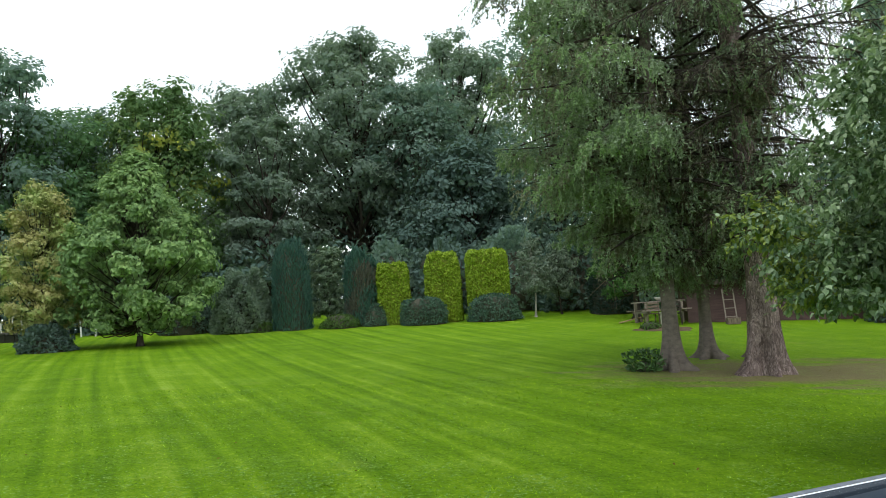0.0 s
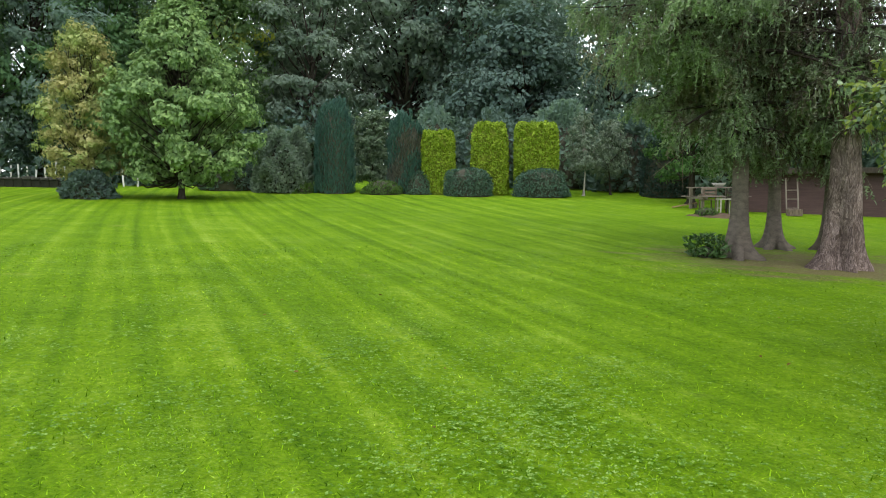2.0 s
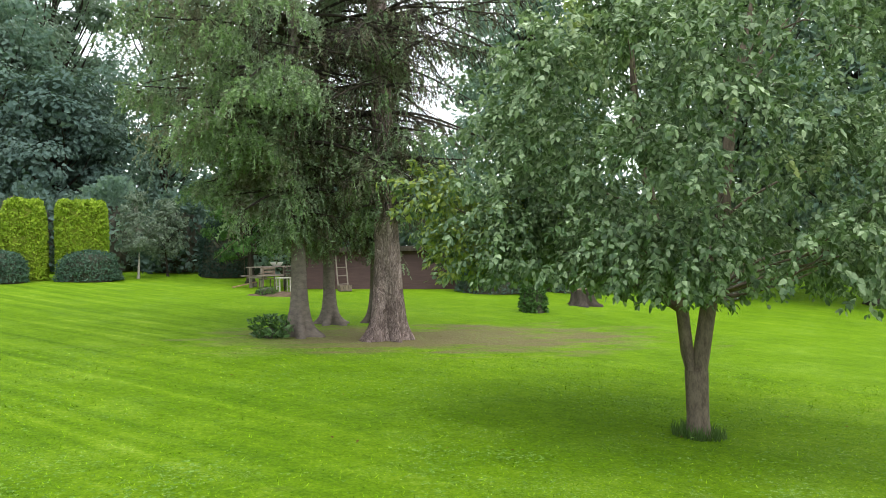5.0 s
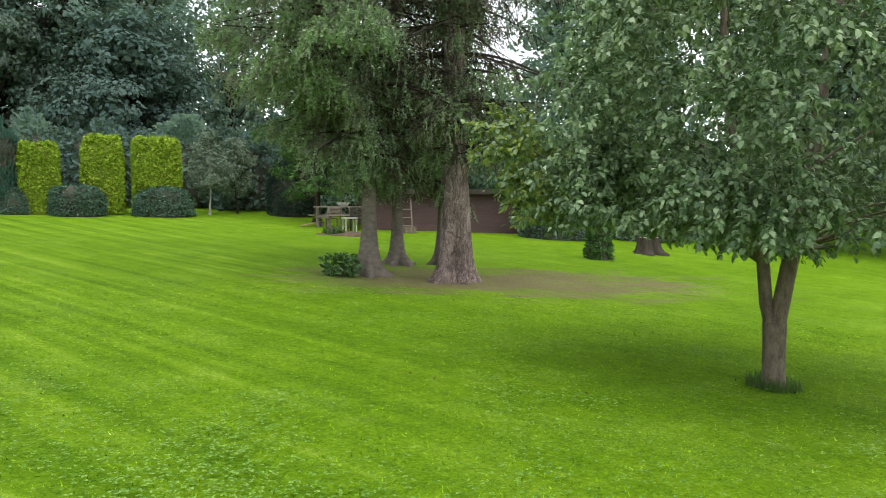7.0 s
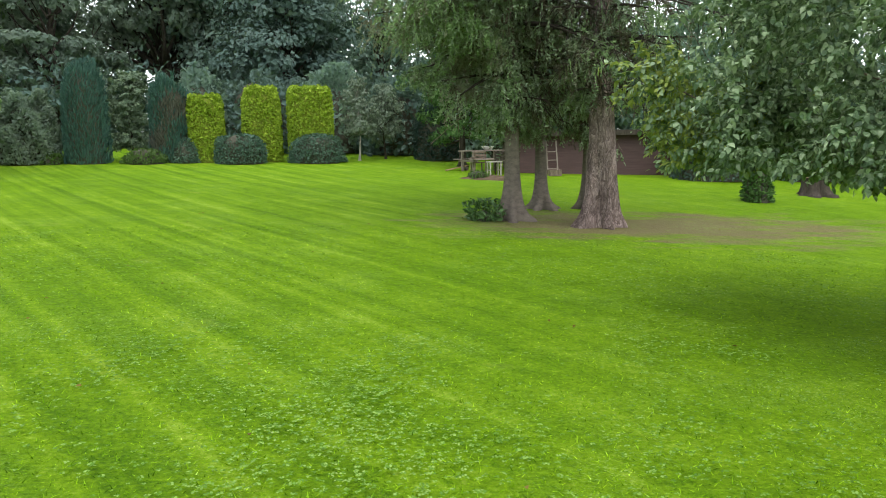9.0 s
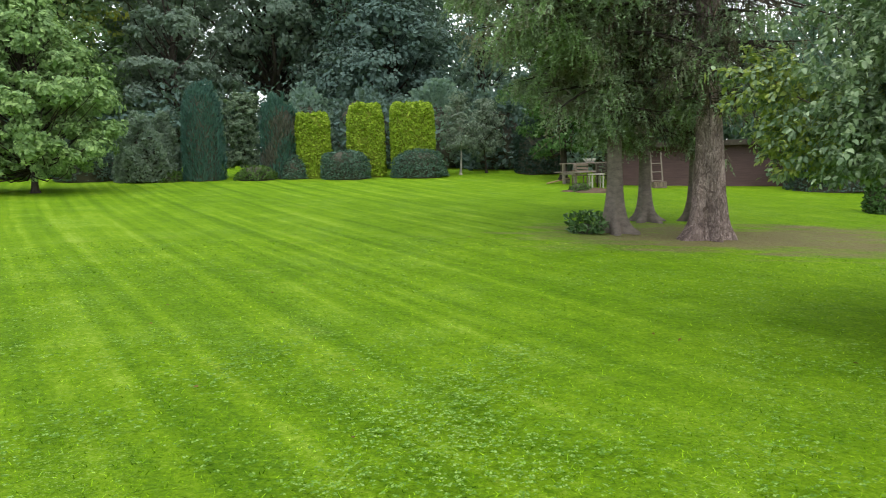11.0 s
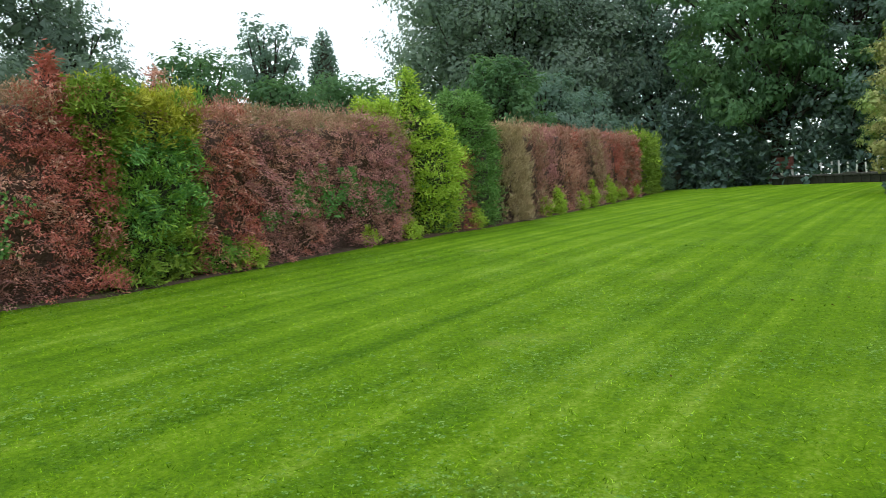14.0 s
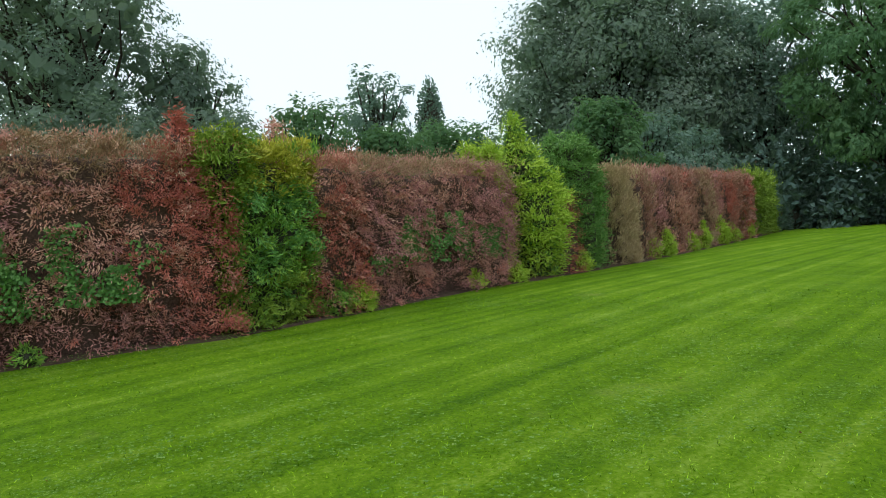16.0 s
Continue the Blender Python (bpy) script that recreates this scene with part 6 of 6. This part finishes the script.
for k, (a, b, hh, m0, m1) in enumerate(((10.95, 11.85, 2.42, "rose", "tan"), (11.9, 12.9, 2.34, "mauve", "rose"), (12.95, 13.9, 2.46, "rose", "dead"), (13.95, 15.0, 2.36, "rose", "red"), (15.05, 16.1, 2.45, "rose", "tan"), (16.15, 17.2, 2.36, "mauve", "rose"), (17.25, 18.5, 2.42, "rose", "red"))):
    hedge_unit(a, b, hh, m0, "dead brown upright conifer with rounded shoulders in the hedge", 514 + k, dens=70, count=18, leaf=0.11, width=0.2, q=4, p=2.0, bias=(0, 0, 1.2), flat=0.2, mix=m1, mix_share=0.4, overlap=-0.05, core_fit=0.8, relief=0.45, shoots=10, thick=0.75, back=0.16 * (k % 2))
hedge_unit(18.5, 20.8, 2.36, "rose", "dead rust-red conifer near the hedge's far end", 522, dens=50, count=14, leaf=0.14, q=5, p=2.5, mix="red", mix_share=0.35, bias=(0, 0, 0.8))
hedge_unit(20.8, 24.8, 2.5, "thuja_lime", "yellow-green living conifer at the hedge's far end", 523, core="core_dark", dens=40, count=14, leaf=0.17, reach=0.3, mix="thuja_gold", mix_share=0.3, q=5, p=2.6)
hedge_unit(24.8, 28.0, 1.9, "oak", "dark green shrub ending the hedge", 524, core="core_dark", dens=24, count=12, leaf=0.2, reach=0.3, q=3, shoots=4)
# ragged leaders above the clipped line
LEAD = "hedge_leader"
SPIRE = [(0, 0.03, 0), (1.7, 0.03, 0), (2.1, 0.22, 0), (2.5, 0.2, 0), (2.8, 0.1, 0), (3.1, 0.02, 0)]
layered_conifer(-0.08, 3.1, SPIRE, "red", "pointed rust-red dead leader above the hedge", 530, "core_brown", name=LEAD, reach=0.16, deep=0.3, fwd=-0.1, leaf=0.08)
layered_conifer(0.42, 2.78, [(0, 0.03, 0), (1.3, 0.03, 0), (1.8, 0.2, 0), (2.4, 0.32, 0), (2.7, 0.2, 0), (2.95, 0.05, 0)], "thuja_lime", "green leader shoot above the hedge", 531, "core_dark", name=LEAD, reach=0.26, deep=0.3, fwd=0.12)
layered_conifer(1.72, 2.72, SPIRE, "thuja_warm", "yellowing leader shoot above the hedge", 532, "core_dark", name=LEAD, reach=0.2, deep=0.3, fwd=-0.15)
layered_conifer(1.5, 3.0, SPIRE, "dead", "dead brown leader above the hedge", 533, "core_brown", name=LEAD, reach=0.16, deep=0.3, fwd=-0.3, leaf=0.08)
layered_conifer(5.6, 2.85, SPIRE, "thuja_gold", "yellow-green shoot above the hedge", 534, "core_gold", name=LEAD, reach=0.2, deep=0.3, fwd=-0.3)
layered_conifer(6.05, 2.95, SPIRE, "thuja_gold", "yellow-green shoot above the hedge", 535, "core_gold", name=LEAD, reach=0.2, deep=0.3, fwd=-0.2)


def ivy_patch(y0, y1, z0, z1, seed, n):
    """Ivy that climbs in a few wandering strands over the face of the hedge."""
    rng = np.random.default_rng(seed)
    ym = (y0 + y1) / 2
    th = thing("ivy_patch", hedge_x(ym), ym, "dark green ivy climbing through the dead hedge", "ivy", "ivy in the hedge")
    strands = max(2, int((y1 - y0) / 0.16))
    sy, s0, s1 = rng.uniform(y0, y1, strands), rng.uniform(0, 0.35, strands), rng.uniform(0.5, 1.0, strands)
    k = rng.integers(0, strands, n)
    u = rng.uniform(size=n) ** 0.9
    z = z0 + (z1 - z0) * (s0[k] + (s1[k] - s0[k]) * u)
    y = sy[k] + 0.13 * np.sin(z * 3.3 + k * 1.7) + rng.normal(size=n) * (0.05 + 0.09 * (1 - u))
    hx = np.array([hedge_x(t) for t in y])
    c = np.stack([hx, y, ground_z(hx, y) + z], 1)
    c[:, :2] += np.array([0.86, -0.5]) * rng.uniform(-0.02, 0.17, n)[:, None]
    c -= np.array([hedge_x(ym), ym, on_ground(hedge_x(ym), ym)])
    c = c[ripple(c, 6.0, seed) + rng.normal(size=n) * 0.4 > -0.35]
    m = len(c)
    v, f = leaf_quads(c, rng.normal(size=(m, 3)) * 0.5 + np.array([0.1, 0, -0.7]), np.array([0.9, -0.45, 0.4]) + rng.normal(size=(m, 3)) * 0.4, rng.uniform(0.035, 0.07, m), rng.uniform(0.032, 0.062, m), 0.08)
    tagged(piece("leafage", np_mesh("leafage", v, f, [MAT["ivy_pale"]]), th), kind="stuff")


for k, (a, b, lo, hi, n) in enumerate(((-2.15, -1.78, 0.5, 1.75, 1900), (-3.3, -2.5, 0.4, 1.6, 1400), (-1.56, -1.42, 0.95, 1.75, 420), (-1.42, -1.24, 0.5, 1.2, 520), (-1.06, -0.76, 0.5, 1.25, 1000), (2.6, 3.1, 0.5, 1.1, 240), (3.15, 3.8, 0.5, 1.5, 1000), (4.05, 4.9, 0.55, 1.75, 1900), (5.2, 5.85, 0.5, 1.45, 1100), (-0.6, -0.2, 0.9, 1.5, 90))):
    ivy_patch(a, b, lo, hi, 540 + k, n)


def seedling(y, h, r, mat, seed, fwd=0.15):
    layered_conifer(y, h, [(0, r * 0.6, 0), (h * 0.35, r, 0), (h * 0.7, r * 0.6, 0), (h, r * 0.1, 0)], mat, "small yellow-green seedling at the foot of the hedge", seed, "core_gold" if mat == "thuja_gold" else "core_dark", dens=150, reach=0.14, deep=r, fwd=fwd, name="golden_shrub", count=14, leaf=0.085)


for k, (yy, hh, rr) in enumerate(((2.45, 0.5, 0.26), (2.05, 0.55, 0.36), (5.05, 0.36, 0.17), (6.2, 0.4, 0.2), (8.3, 0.5, 0.22), (11.5, 0.5, 0.2), (12.3, 0.75, 0.22), (13.9, 0.55, 0.22), (14.8, 0.85, 0.22), (16.5, 0.95, 0.3), (17.8, 0.65, 0.33), (19.6, 0.8, 0.4), (-1.95, 0.24, 0.16))):
    seedling(yy, hh, rr, "thuja_gold" if k not in (1, 12) else "thuja", 560 + k)


def hedge_border():
    """The narrow bare strip of earth between hedge and lawn."""
    ys = np.linspace(-6, 25, 120)
    rng = np.random.default_rng(7)
    rows = []
    for y in ys:
        x = hedge_x(y)
        w = 0.2 + 0.06 * math.sin(y * 3.1) + 0.05 * rng.normal()
        for k, u in enumerate((-0.9, 0.0, w)):
            px, py = x + u * 0.86, y - u * 0.5
            rows.append((px, py, on_ground(px, py) + (0.03, 0.025, 0.004)[k]))
    n = len(ys)
    f = [(i * 3 + k, i * 3 + k + 1, (i + 1) * 3 + k + 1, (i + 1) * 3 + k) for i in range(n - 1) for k in range(2)]
    ob = new("soil_border", np_mesh("soil_border", rows, f, [MAT["soil"]], smooth=True))
    tagged(ob, "narrow strip of bare earth along the hedge", "soil", kind="structure")


hedge_border()


# ---- shed, seats and ladder beyond the spruces ----
def shed(x, y, rz):
    th = thing("garden_shed", x, y, "long low brown timber shed with horizontal boards", "shed", rz=rz)
    L, D, H = 6.4, 2.2, 1.28
    part("wall", box(0.03, 0.03, -0.6, L - 0.03, D, H, 0), MAT["shed"], th)
    for i in range(-7, int(H / 0.075)):
        z = i * 0.075
        bm = bmesh.new()
        v = [bm.verts.new(p) for p in ((0, 0.03, z), (L, 0.03, z), (L, 0.03, z + 0.075), (0, 0.03, z + 0.075), (0, -0.002, z), (L, -0.002, z), (L, 0.02, z + 0.075), (0, 0.02, z + 0.075))]
        for q in ((4, 5, 6, 7), (0, 1, 5, 4), (3, 7, 6, 2), (0, 4, 7, 3), (1, 2, 6, 5)):
            bm.faces.new([v[j] for j in q])
        part("board", bm, MAT["shed"], th)
    part("roof", box(-0.2, -0.3, H, L + 0.2, D + 0.2, H + 0.08, 0.01), MAT["wall_dark"], th, "dark felt roof")
    part("fascia", box(-0.2, -0.325, H - 0.1, L + 0.2, -0.3, H + 0.06, 0.004), MAT["bark_dark"], th, "dark roof edge board")


shed(6.3, 25.2, -4)
broad_tree("fir_tree", 5.0, 27.4, 7.5, 2.1, "fir", "dark green fir behind the picnic table", 605, n=13000, low=0.12, leaf=(0.14, 0.05), clumps=70, clump=(0.16, 0.28), trunk_r=0.12, shape=0.25, droop=0.5, layered=0.5)
shrub("dark_hedge", 12.9, 23.7, 2.0, 1.6, "dark", "dark green bush beside the shed", 601, ry=0.9, n=5000, leaf=(0.11, 0.06), lumps=0.15)
shrub("dark_hedge", 16.4, 24.0, 2.2, 1.7, "oak", "dark green bush at the lawn's far side", 602, ry=1.2, n=6000, leaf=(0.12, 0.07), lumps=0.15)
shrub("dark_hedge", 20.2, 21.8, 2.4, 2.0, "oak", "dark green bush beyond the apple tree", 603, ry=1.3, n=6000, leaf=(0.13, 0.07), lumps=0.15)
shrub("young_conifer", 11.05, 18.35, 1.4, 0.36, "fir", "young dark green conifer on the lawn near the stump", 604, n=2600, leaf=(0.12, 0.04), q=1.7, lumps=0.2)


def ladder(x, y):
    th = thing("ladder", x, y, "weathered grey ladder leaning on the shed wall", "ladder")
    for sx in (-0.17, 0.17):
        bm = bmesh.new()
        box_bm(bm, sx - 0.02, -0.012, 0, sx + 0.02, 0.012, 1.15, 0.003)
        part("rail", bm, MAT["grey_wood"], th, m=pose(0, 0, 0, -12))
    for i in range(3):
        part("rung", box(-0.15, -0.012, 0.2 + i * 0.28, 0.15, 0.012, 0.225 + i * 0.28, 0.003), MAT["grey_wood"], th, m=pose(0, 0, 0, -12))


ladder(7.55, 24.68)


def bench_table(x, y, rz):
    th = thing("picnic_table", x, y, "weathered wooden picnic table beside the shed", "table", rz=rz)
    for i in range(5):
        part("plank", box(-0.8, -0.36 + i * 0.15, 0.70, 0.8, -0.225 + i * 0.15, 0.74), MAT["grey_wood"], th)
    for s in (-1, 1):
        part("seat", box(-0.8, s * 0.7 - 0.13, 0.42, 0.8, s * 0.7 + 0.13, 0.46), MAT["grey_wood"], th)
        for q in (-1, 1):
            part("leg", box(s * 0.6 - 0.04, q * 0.48 - 0.05, 0, s * 0.6 + 0.04, q * 0.48 + 0.05, 0.7), MAT["grey_wood"], th, m=None)
        part("crossbar", box(s * 0.6 - 0.03, -0.8, 0.36, s * 0.6 + 0.03, 0.8, 0.42), MAT["grey_wood"], th)


def garden_chair(x, y, rz, mat, label):
    th = thing("garden_chair", x, y, label, "chair", "chairs beside the shed", rz=rz)
    th.scale = (0.85, 0.85, 0.85)
    for sx in (-0.22, 0.22):
        part("leg", box(sx - 0.02, -0.22, 0, sx + 0.02, -0.18, 0.44), MAT[mat], th)
        part("leg", box(sx - 0.02, 0.2, 0, sx + 0.02, 0.24, 0.9), MAT[mat], th)
        part("armrest", box(sx - 0.03, -0.24, 0.62, sx + 0.03, 0.22, 0.65), MAT[mat], th)
    part("seat", box(-0.24, -0.24, 0.42, 0.24, 0.22, 0.46, 0.01), MAT[mat], th)
    for i in range(3):
        part("back_slat", box(-0.2, 0.2, 0.55 + i * 0.12, 0.2, 0.225, 0.63 + i * 0.12), MAT[mat], th)


bench_table(5.4, 25.4, 12)
garden_chair(5.05, 24.75, 190, "bark_apple", "brown weathered wooden garden chair beside the picnic table")
garden_chair(5.8, 24.7, 165, "bark_dark", "dark wooden garden chair beside the shed")


def planter(x, y):
    th = thing("planter_box", x, y, "small wooden planter box before the shed", "planter", rz=-4)
    for i, b in enumerate(((-0.2, -0.16, 0, 0.2, -0.13, 0.2), (-0.2, 0.13, 0, 0.2, 0.16, 0.2), (-0.2, -0.13, 0, -0.17, 0.13, 0.2), (0.17, -0.13, 0, 0.2, 0.13, 0.2))):
        part("panel", box(*b), MAT["bark_apple"], th)
    part("soil", box(-0.17, -0.13, 0.02, 0.17, 0.13, 0.17, 0), MAT["soil"], th)


planter(7.5, 24.35)


def loose_plank(x, y, rz):
    th = thing("loose_plank", x, y, "bright new timber plank lying on the grass", "plank", rz=rz, z=on_ground(x, y) + 0.02)
    part("board", box(-0.45, -0.06, 0.0, 0.45, 0.06, 0.03), MAT["cut_wood"], th, m=pose(0, 0, 0.06, 0, -9))
    part("block", box(0.3, -0.08, -0.04, 0.42, 0.08, 0.1), MAT["grey_wood"], th)


def washing_bowl(x, y):
    th = thing("plastic_bowl", x, y, "white plastic bowl lying on the picnic table", "bowl", z=on_ground(x, y) + 0.742)
    bm = bmesh.new()
    rings = [(0.12, 0.0), (0.2, 0.1), (0.23, 0.13), (0.215, 0.13), (0.19, 0.1), (0.11, 0.012)]
    rows = [[bm.verts.new((r * math.cos(k * math.pi / 10), r * math.sin(k * math.pi / 10), z)) for k in range(20)] for r, z in rings]
    for r0, r1 in zip(rows, rows[1:]):
        for k in range(20):
            bm.faces.new((r0[k], r0[(k + 1) % 20], r1[(k + 1) % 20], r1[k]))
    bm.faces.new(rows[0][::-1])
    bm.faces.new(rows[-1])
    part("bowl", bm, MAT["white"], th, smooth=True)


def garden_stool(x, y, rz):
    th = thing("garden_stool", x, y, "pale wooden stool beside the shed", "stool", rz=rz)
    part("seat", box(-0.22, -0.16, 0.42, 0.22, 0.16, 0.46), MAT["bark_pale"], th)
    for sx in (-0.18, 0.18):
        for sy in (-0.12, 0.12):
            part("leg", box(sx - 0.02, sy - 0.02, 0, sx + 0.02, sy + 0.02, 0.42), MAT["bark_pale"], th)
        part("stretcher", box(sx - 0.012, -0.1, 0.16, sx + 0.012, 0.1, 0.19), MAT["bark_pale"], th)


loose_plank(4.55, 25.9, 25)
washing_bowl(5.5, 25.35)
garden_stool(5.48, 24.3, 10)


def soil_mound(x, y, rx, ry, h, label, seed):
    rng = np.random.default_rng(seed)
    nu, nv = 26, 8
    rows = []
    for i in range(nv):
        t = i / (nv - 1)
        for k in range(nu):
            a = 2 * math.pi * k / nu
            w = 1 + 0.18 * math.sin(3 * a + seed) + 0.1 * math.sin(5 * a)
            px, py = x + math.cos(a) * rx * t * w, y + math.sin(a) * ry * t * w
            rows.append((px, py, on_ground(px, py) + h * (1 - t * t) + (0.01 * rng.normal() if 0 < i < nv - 1 else 0) - (0.02 if i == nv - 1 else 0)))
    f = [(i * nu + k, i * nu + (k + 1) % nu, (i + 1) * nu + (k + 1) % nu, (i + 1) * nu + k) for i in range(nv - 1) for k in range(nu)]
    ob = new("soil_mound", np_mesh("soil_mound", rows, f, [MAT["soil"]], smooth=True))
    tagged(ob, label, "soil")


soil_mound(5.2, 23.2, 0.9, 0.5, 0.1, "low mound of bare earth before the shed", 5)
shrub("weed_clump", 4.75, 23.3, 0.25, 0.35, "weed", "low weeds growing on the earth mound", 612, n=500, leaf=(0.09, 0.05))


def stump(x, y):
    rng = np.random.default_rng(9)
    th = thing("tree_stump", x, y, "old wide dark tree stump with pale sawn top", "stump")
    v, f = flared_trunk(0.5, 0.33, 0.3, rng, 0.42, 0.4, roots=6, sides=40, bend=0.0, n=8, rugged=1.2)
    piece("trunk", np_mesh("trunk", v, f, [MAT["bark_dark"]], smooth=True), th)
    bm = bmesh.new()
    bmesh.ops.create_circle(bm, cap_ends=True, segments=26, radius=0.31)
    bmesh.ops.translate(bm, verts=bm.verts, vec=(0, 0, 0.498))
    part("cut_face", bm, MAT["cut_wood"], th, "pale sawn top")


stump(13.7, 19.9)


# ---- boundary beyond the young tree ----
def low_wall():
    a, b = np.array([-25.3, 29.3]), np.array([-19.3, 28.85])
    d = b - a
    n = 14
    rng = np.random.default_rng(3)
    for i in range(n):
        p, q = a + d * i / n, a + d * (i + 1) / n
        m = (p + q) / 2
        th = bpy.data.objects.get("low_wall") or thing("low_wall", a[0], a[1], "low dark stone wall with dark grey coping along the wood", "wall", kind="structure")
        ln = np.linalg.norm(q - p) / 2 - 0.01
        zz = on_ground(m[0], m[1]) - on_ground(a[0], a[1])
        part("coping_stone", box(-ln, -0.17, 0.3, ln, 0.17, 0.4 + 0.015 * rng.normal(), 0.02), MAT["coping"], th, m=pose(m[0] - a[0], m[1] - a[1], zz, 0, 0, math.degrees(math.atan2(d[1], d[0]))))
        part("stone", box(-ln, -0.14, -0.2, ln, 0.14, 0.3, 0.02), MAT["wall_dark"], th, m=pose(m[0] - a[0], m[1] - a[1], zz, 0, 0, math.degrees(math.atan2(d[1], d[0]))))


def post_fence():
    th = thing("post_fence", -24.4, 31.4, "white painted post fence beyond the low wall", "fence")
    rng = np.random.default_rng(5)
    for i, (u, hh) in enumerate(((0.0, 1.0), (0.55, 0.9), (1.0, 0.95), (1.5, 0.85), (1.9, 0.9), (2.5, 0.8), (2.9, 1.1), (3.6, 0.85), (4.2, 0.9), (5.0, 0.9), (5.7, 1.1), (6.5, 0.8), (7.2, 1.0), (12.6, 1.0), (14.2, 0.95))):
        x, y = u, -0.14 * u
        z = on_ground(-24.4 + x, 31.4 + y) - on_ground(-24.4, 31.4)
        part("post", box(-0.028, -0.028, -0.1, 0.028, 0.028, hh), MAT["white"], th, m=pose(x, y, z, rng.normal() * 2, rng.normal() * 4, 0))
    part("rail", box(0, -0.03, 0.3, 6.0, 0.0, 0.36), MAT["grey_wood"], th, m=pose(0, 0, 0, 0, 0.6, -8))


def notice_panel():
    th = thing("red_panel", -26.6, 31.6, "faded red wooden panel on white posts", "panel")
    part("board", box(-0.5, -0.03, 0.7, 0.5, 0.03, 1.3, 0.01), MAT["red_paint"], th)
    part("post", box(-0.3, 0.035, 0, -0.2, 0.12, 1.1), MAT["white"], th)
    part("post", box(0.3, 0.035, 0, 0.4, 0.12, 1.5), MAT["white"], th)


low_wall()
post_fence()
notice_panel()


# ---- parked car beside the starting point ----
def car():
    """A dark estate car: only the far roof edge comes into view."""
    a = math.degrees(math.atan2(0.47, 0.88))
    th = thing("parked_car", 0.98, 0.452, "dark blue-grey car with bright roof trim", "car", rz=a, z=on_ground(2.0, 0.5))
    z0 = on_ground(2.0, 0.5)
    top = 1.345 - z0
    # side profile, x forwards along the roof, swept across the width
    prof = [(-0.35, 0.35), (-0.42, 0.62), (-0.36, 0.85), (-0.34, 0.95), (-0.29, top - 0.06), (-0.24, top - 0.012), (0.6, top), (1.4, top - 0.01), (1.9, top - 0.06), (2.55, 0.98), (3.3, 0.9), (3.6, 0.78), (3.68, 0.5), (3.6, 0.3), (3.25, 0.25), (-0.2, 0.25)]
    n = len(prof)
    bm = bmesh.new()
    ys = [-0.016, -0.05, -0.16, -1.14, -1.25, -1.3]
    ring = []
    for k, yy in enumerate(ys):
        edge = k in (0, 5)
        ring.append([bm.verts.new((px, yy - (0.0 if pz > 1.0 else (-0.14 if k < 3 else 0.14)), pz - (0.03 if edge and pz > 1.0 else 0))) for px, pz in prof])
    for r0, r1 in zip(ring, ring[1:]):
        for i in range(n):
            bm.faces.new((r0[i], r0[(i + 1) % n], r1[(i + 1) % n], r1[i]))
    bm.faces.new(ring[0][::-1])
    bm.faces.new(ring[-1])
    bmesh.ops.recalc_face_normals(bm, faces=bm.faces)
    body = part("body", bm, MAT["car"], th, smooth=False)
    part("roof_edge", box(-0.27, -0.034, top - 0.03, 1.9, -0.012, top + 0.006, 0.005), MAT["car_grey"], th, "satin grey roof edge")
    part("roof_trim", box(-0.25, -0.0415, top - 0.01, 1.85, -0.0365, top + 0.008, 0.0015), MAT["chrome"], th, "bright metal trim strip")
    part("side_window", box(0.15, 0.002, 0.98, 1.75, 0.006, top - 0.1, 0), MAT["glass_dark"], th)
    for wx in (0.3, 2.85):
        for wy in (0.06, -1.36):
            bm = bmesh.new()
            bmesh.ops.create_cone(bm, cap_ends=True, segments=24, radius1=0.31, radius2=0.31, depth=0.2)
            w = part("wheel", bm, MAT["rubber"], th, m=pose(wx, wy, 0.31, 90))
            bm = bmesh.new()
            bmesh.ops.create_cone(bm, cap_ends=True, segments=20, radius1=0.2, radius2=0.2, depth=0.22)
            part("rim", bm, MAT["metal"], w)


car()
build_grass()
build_fallen_leaves()
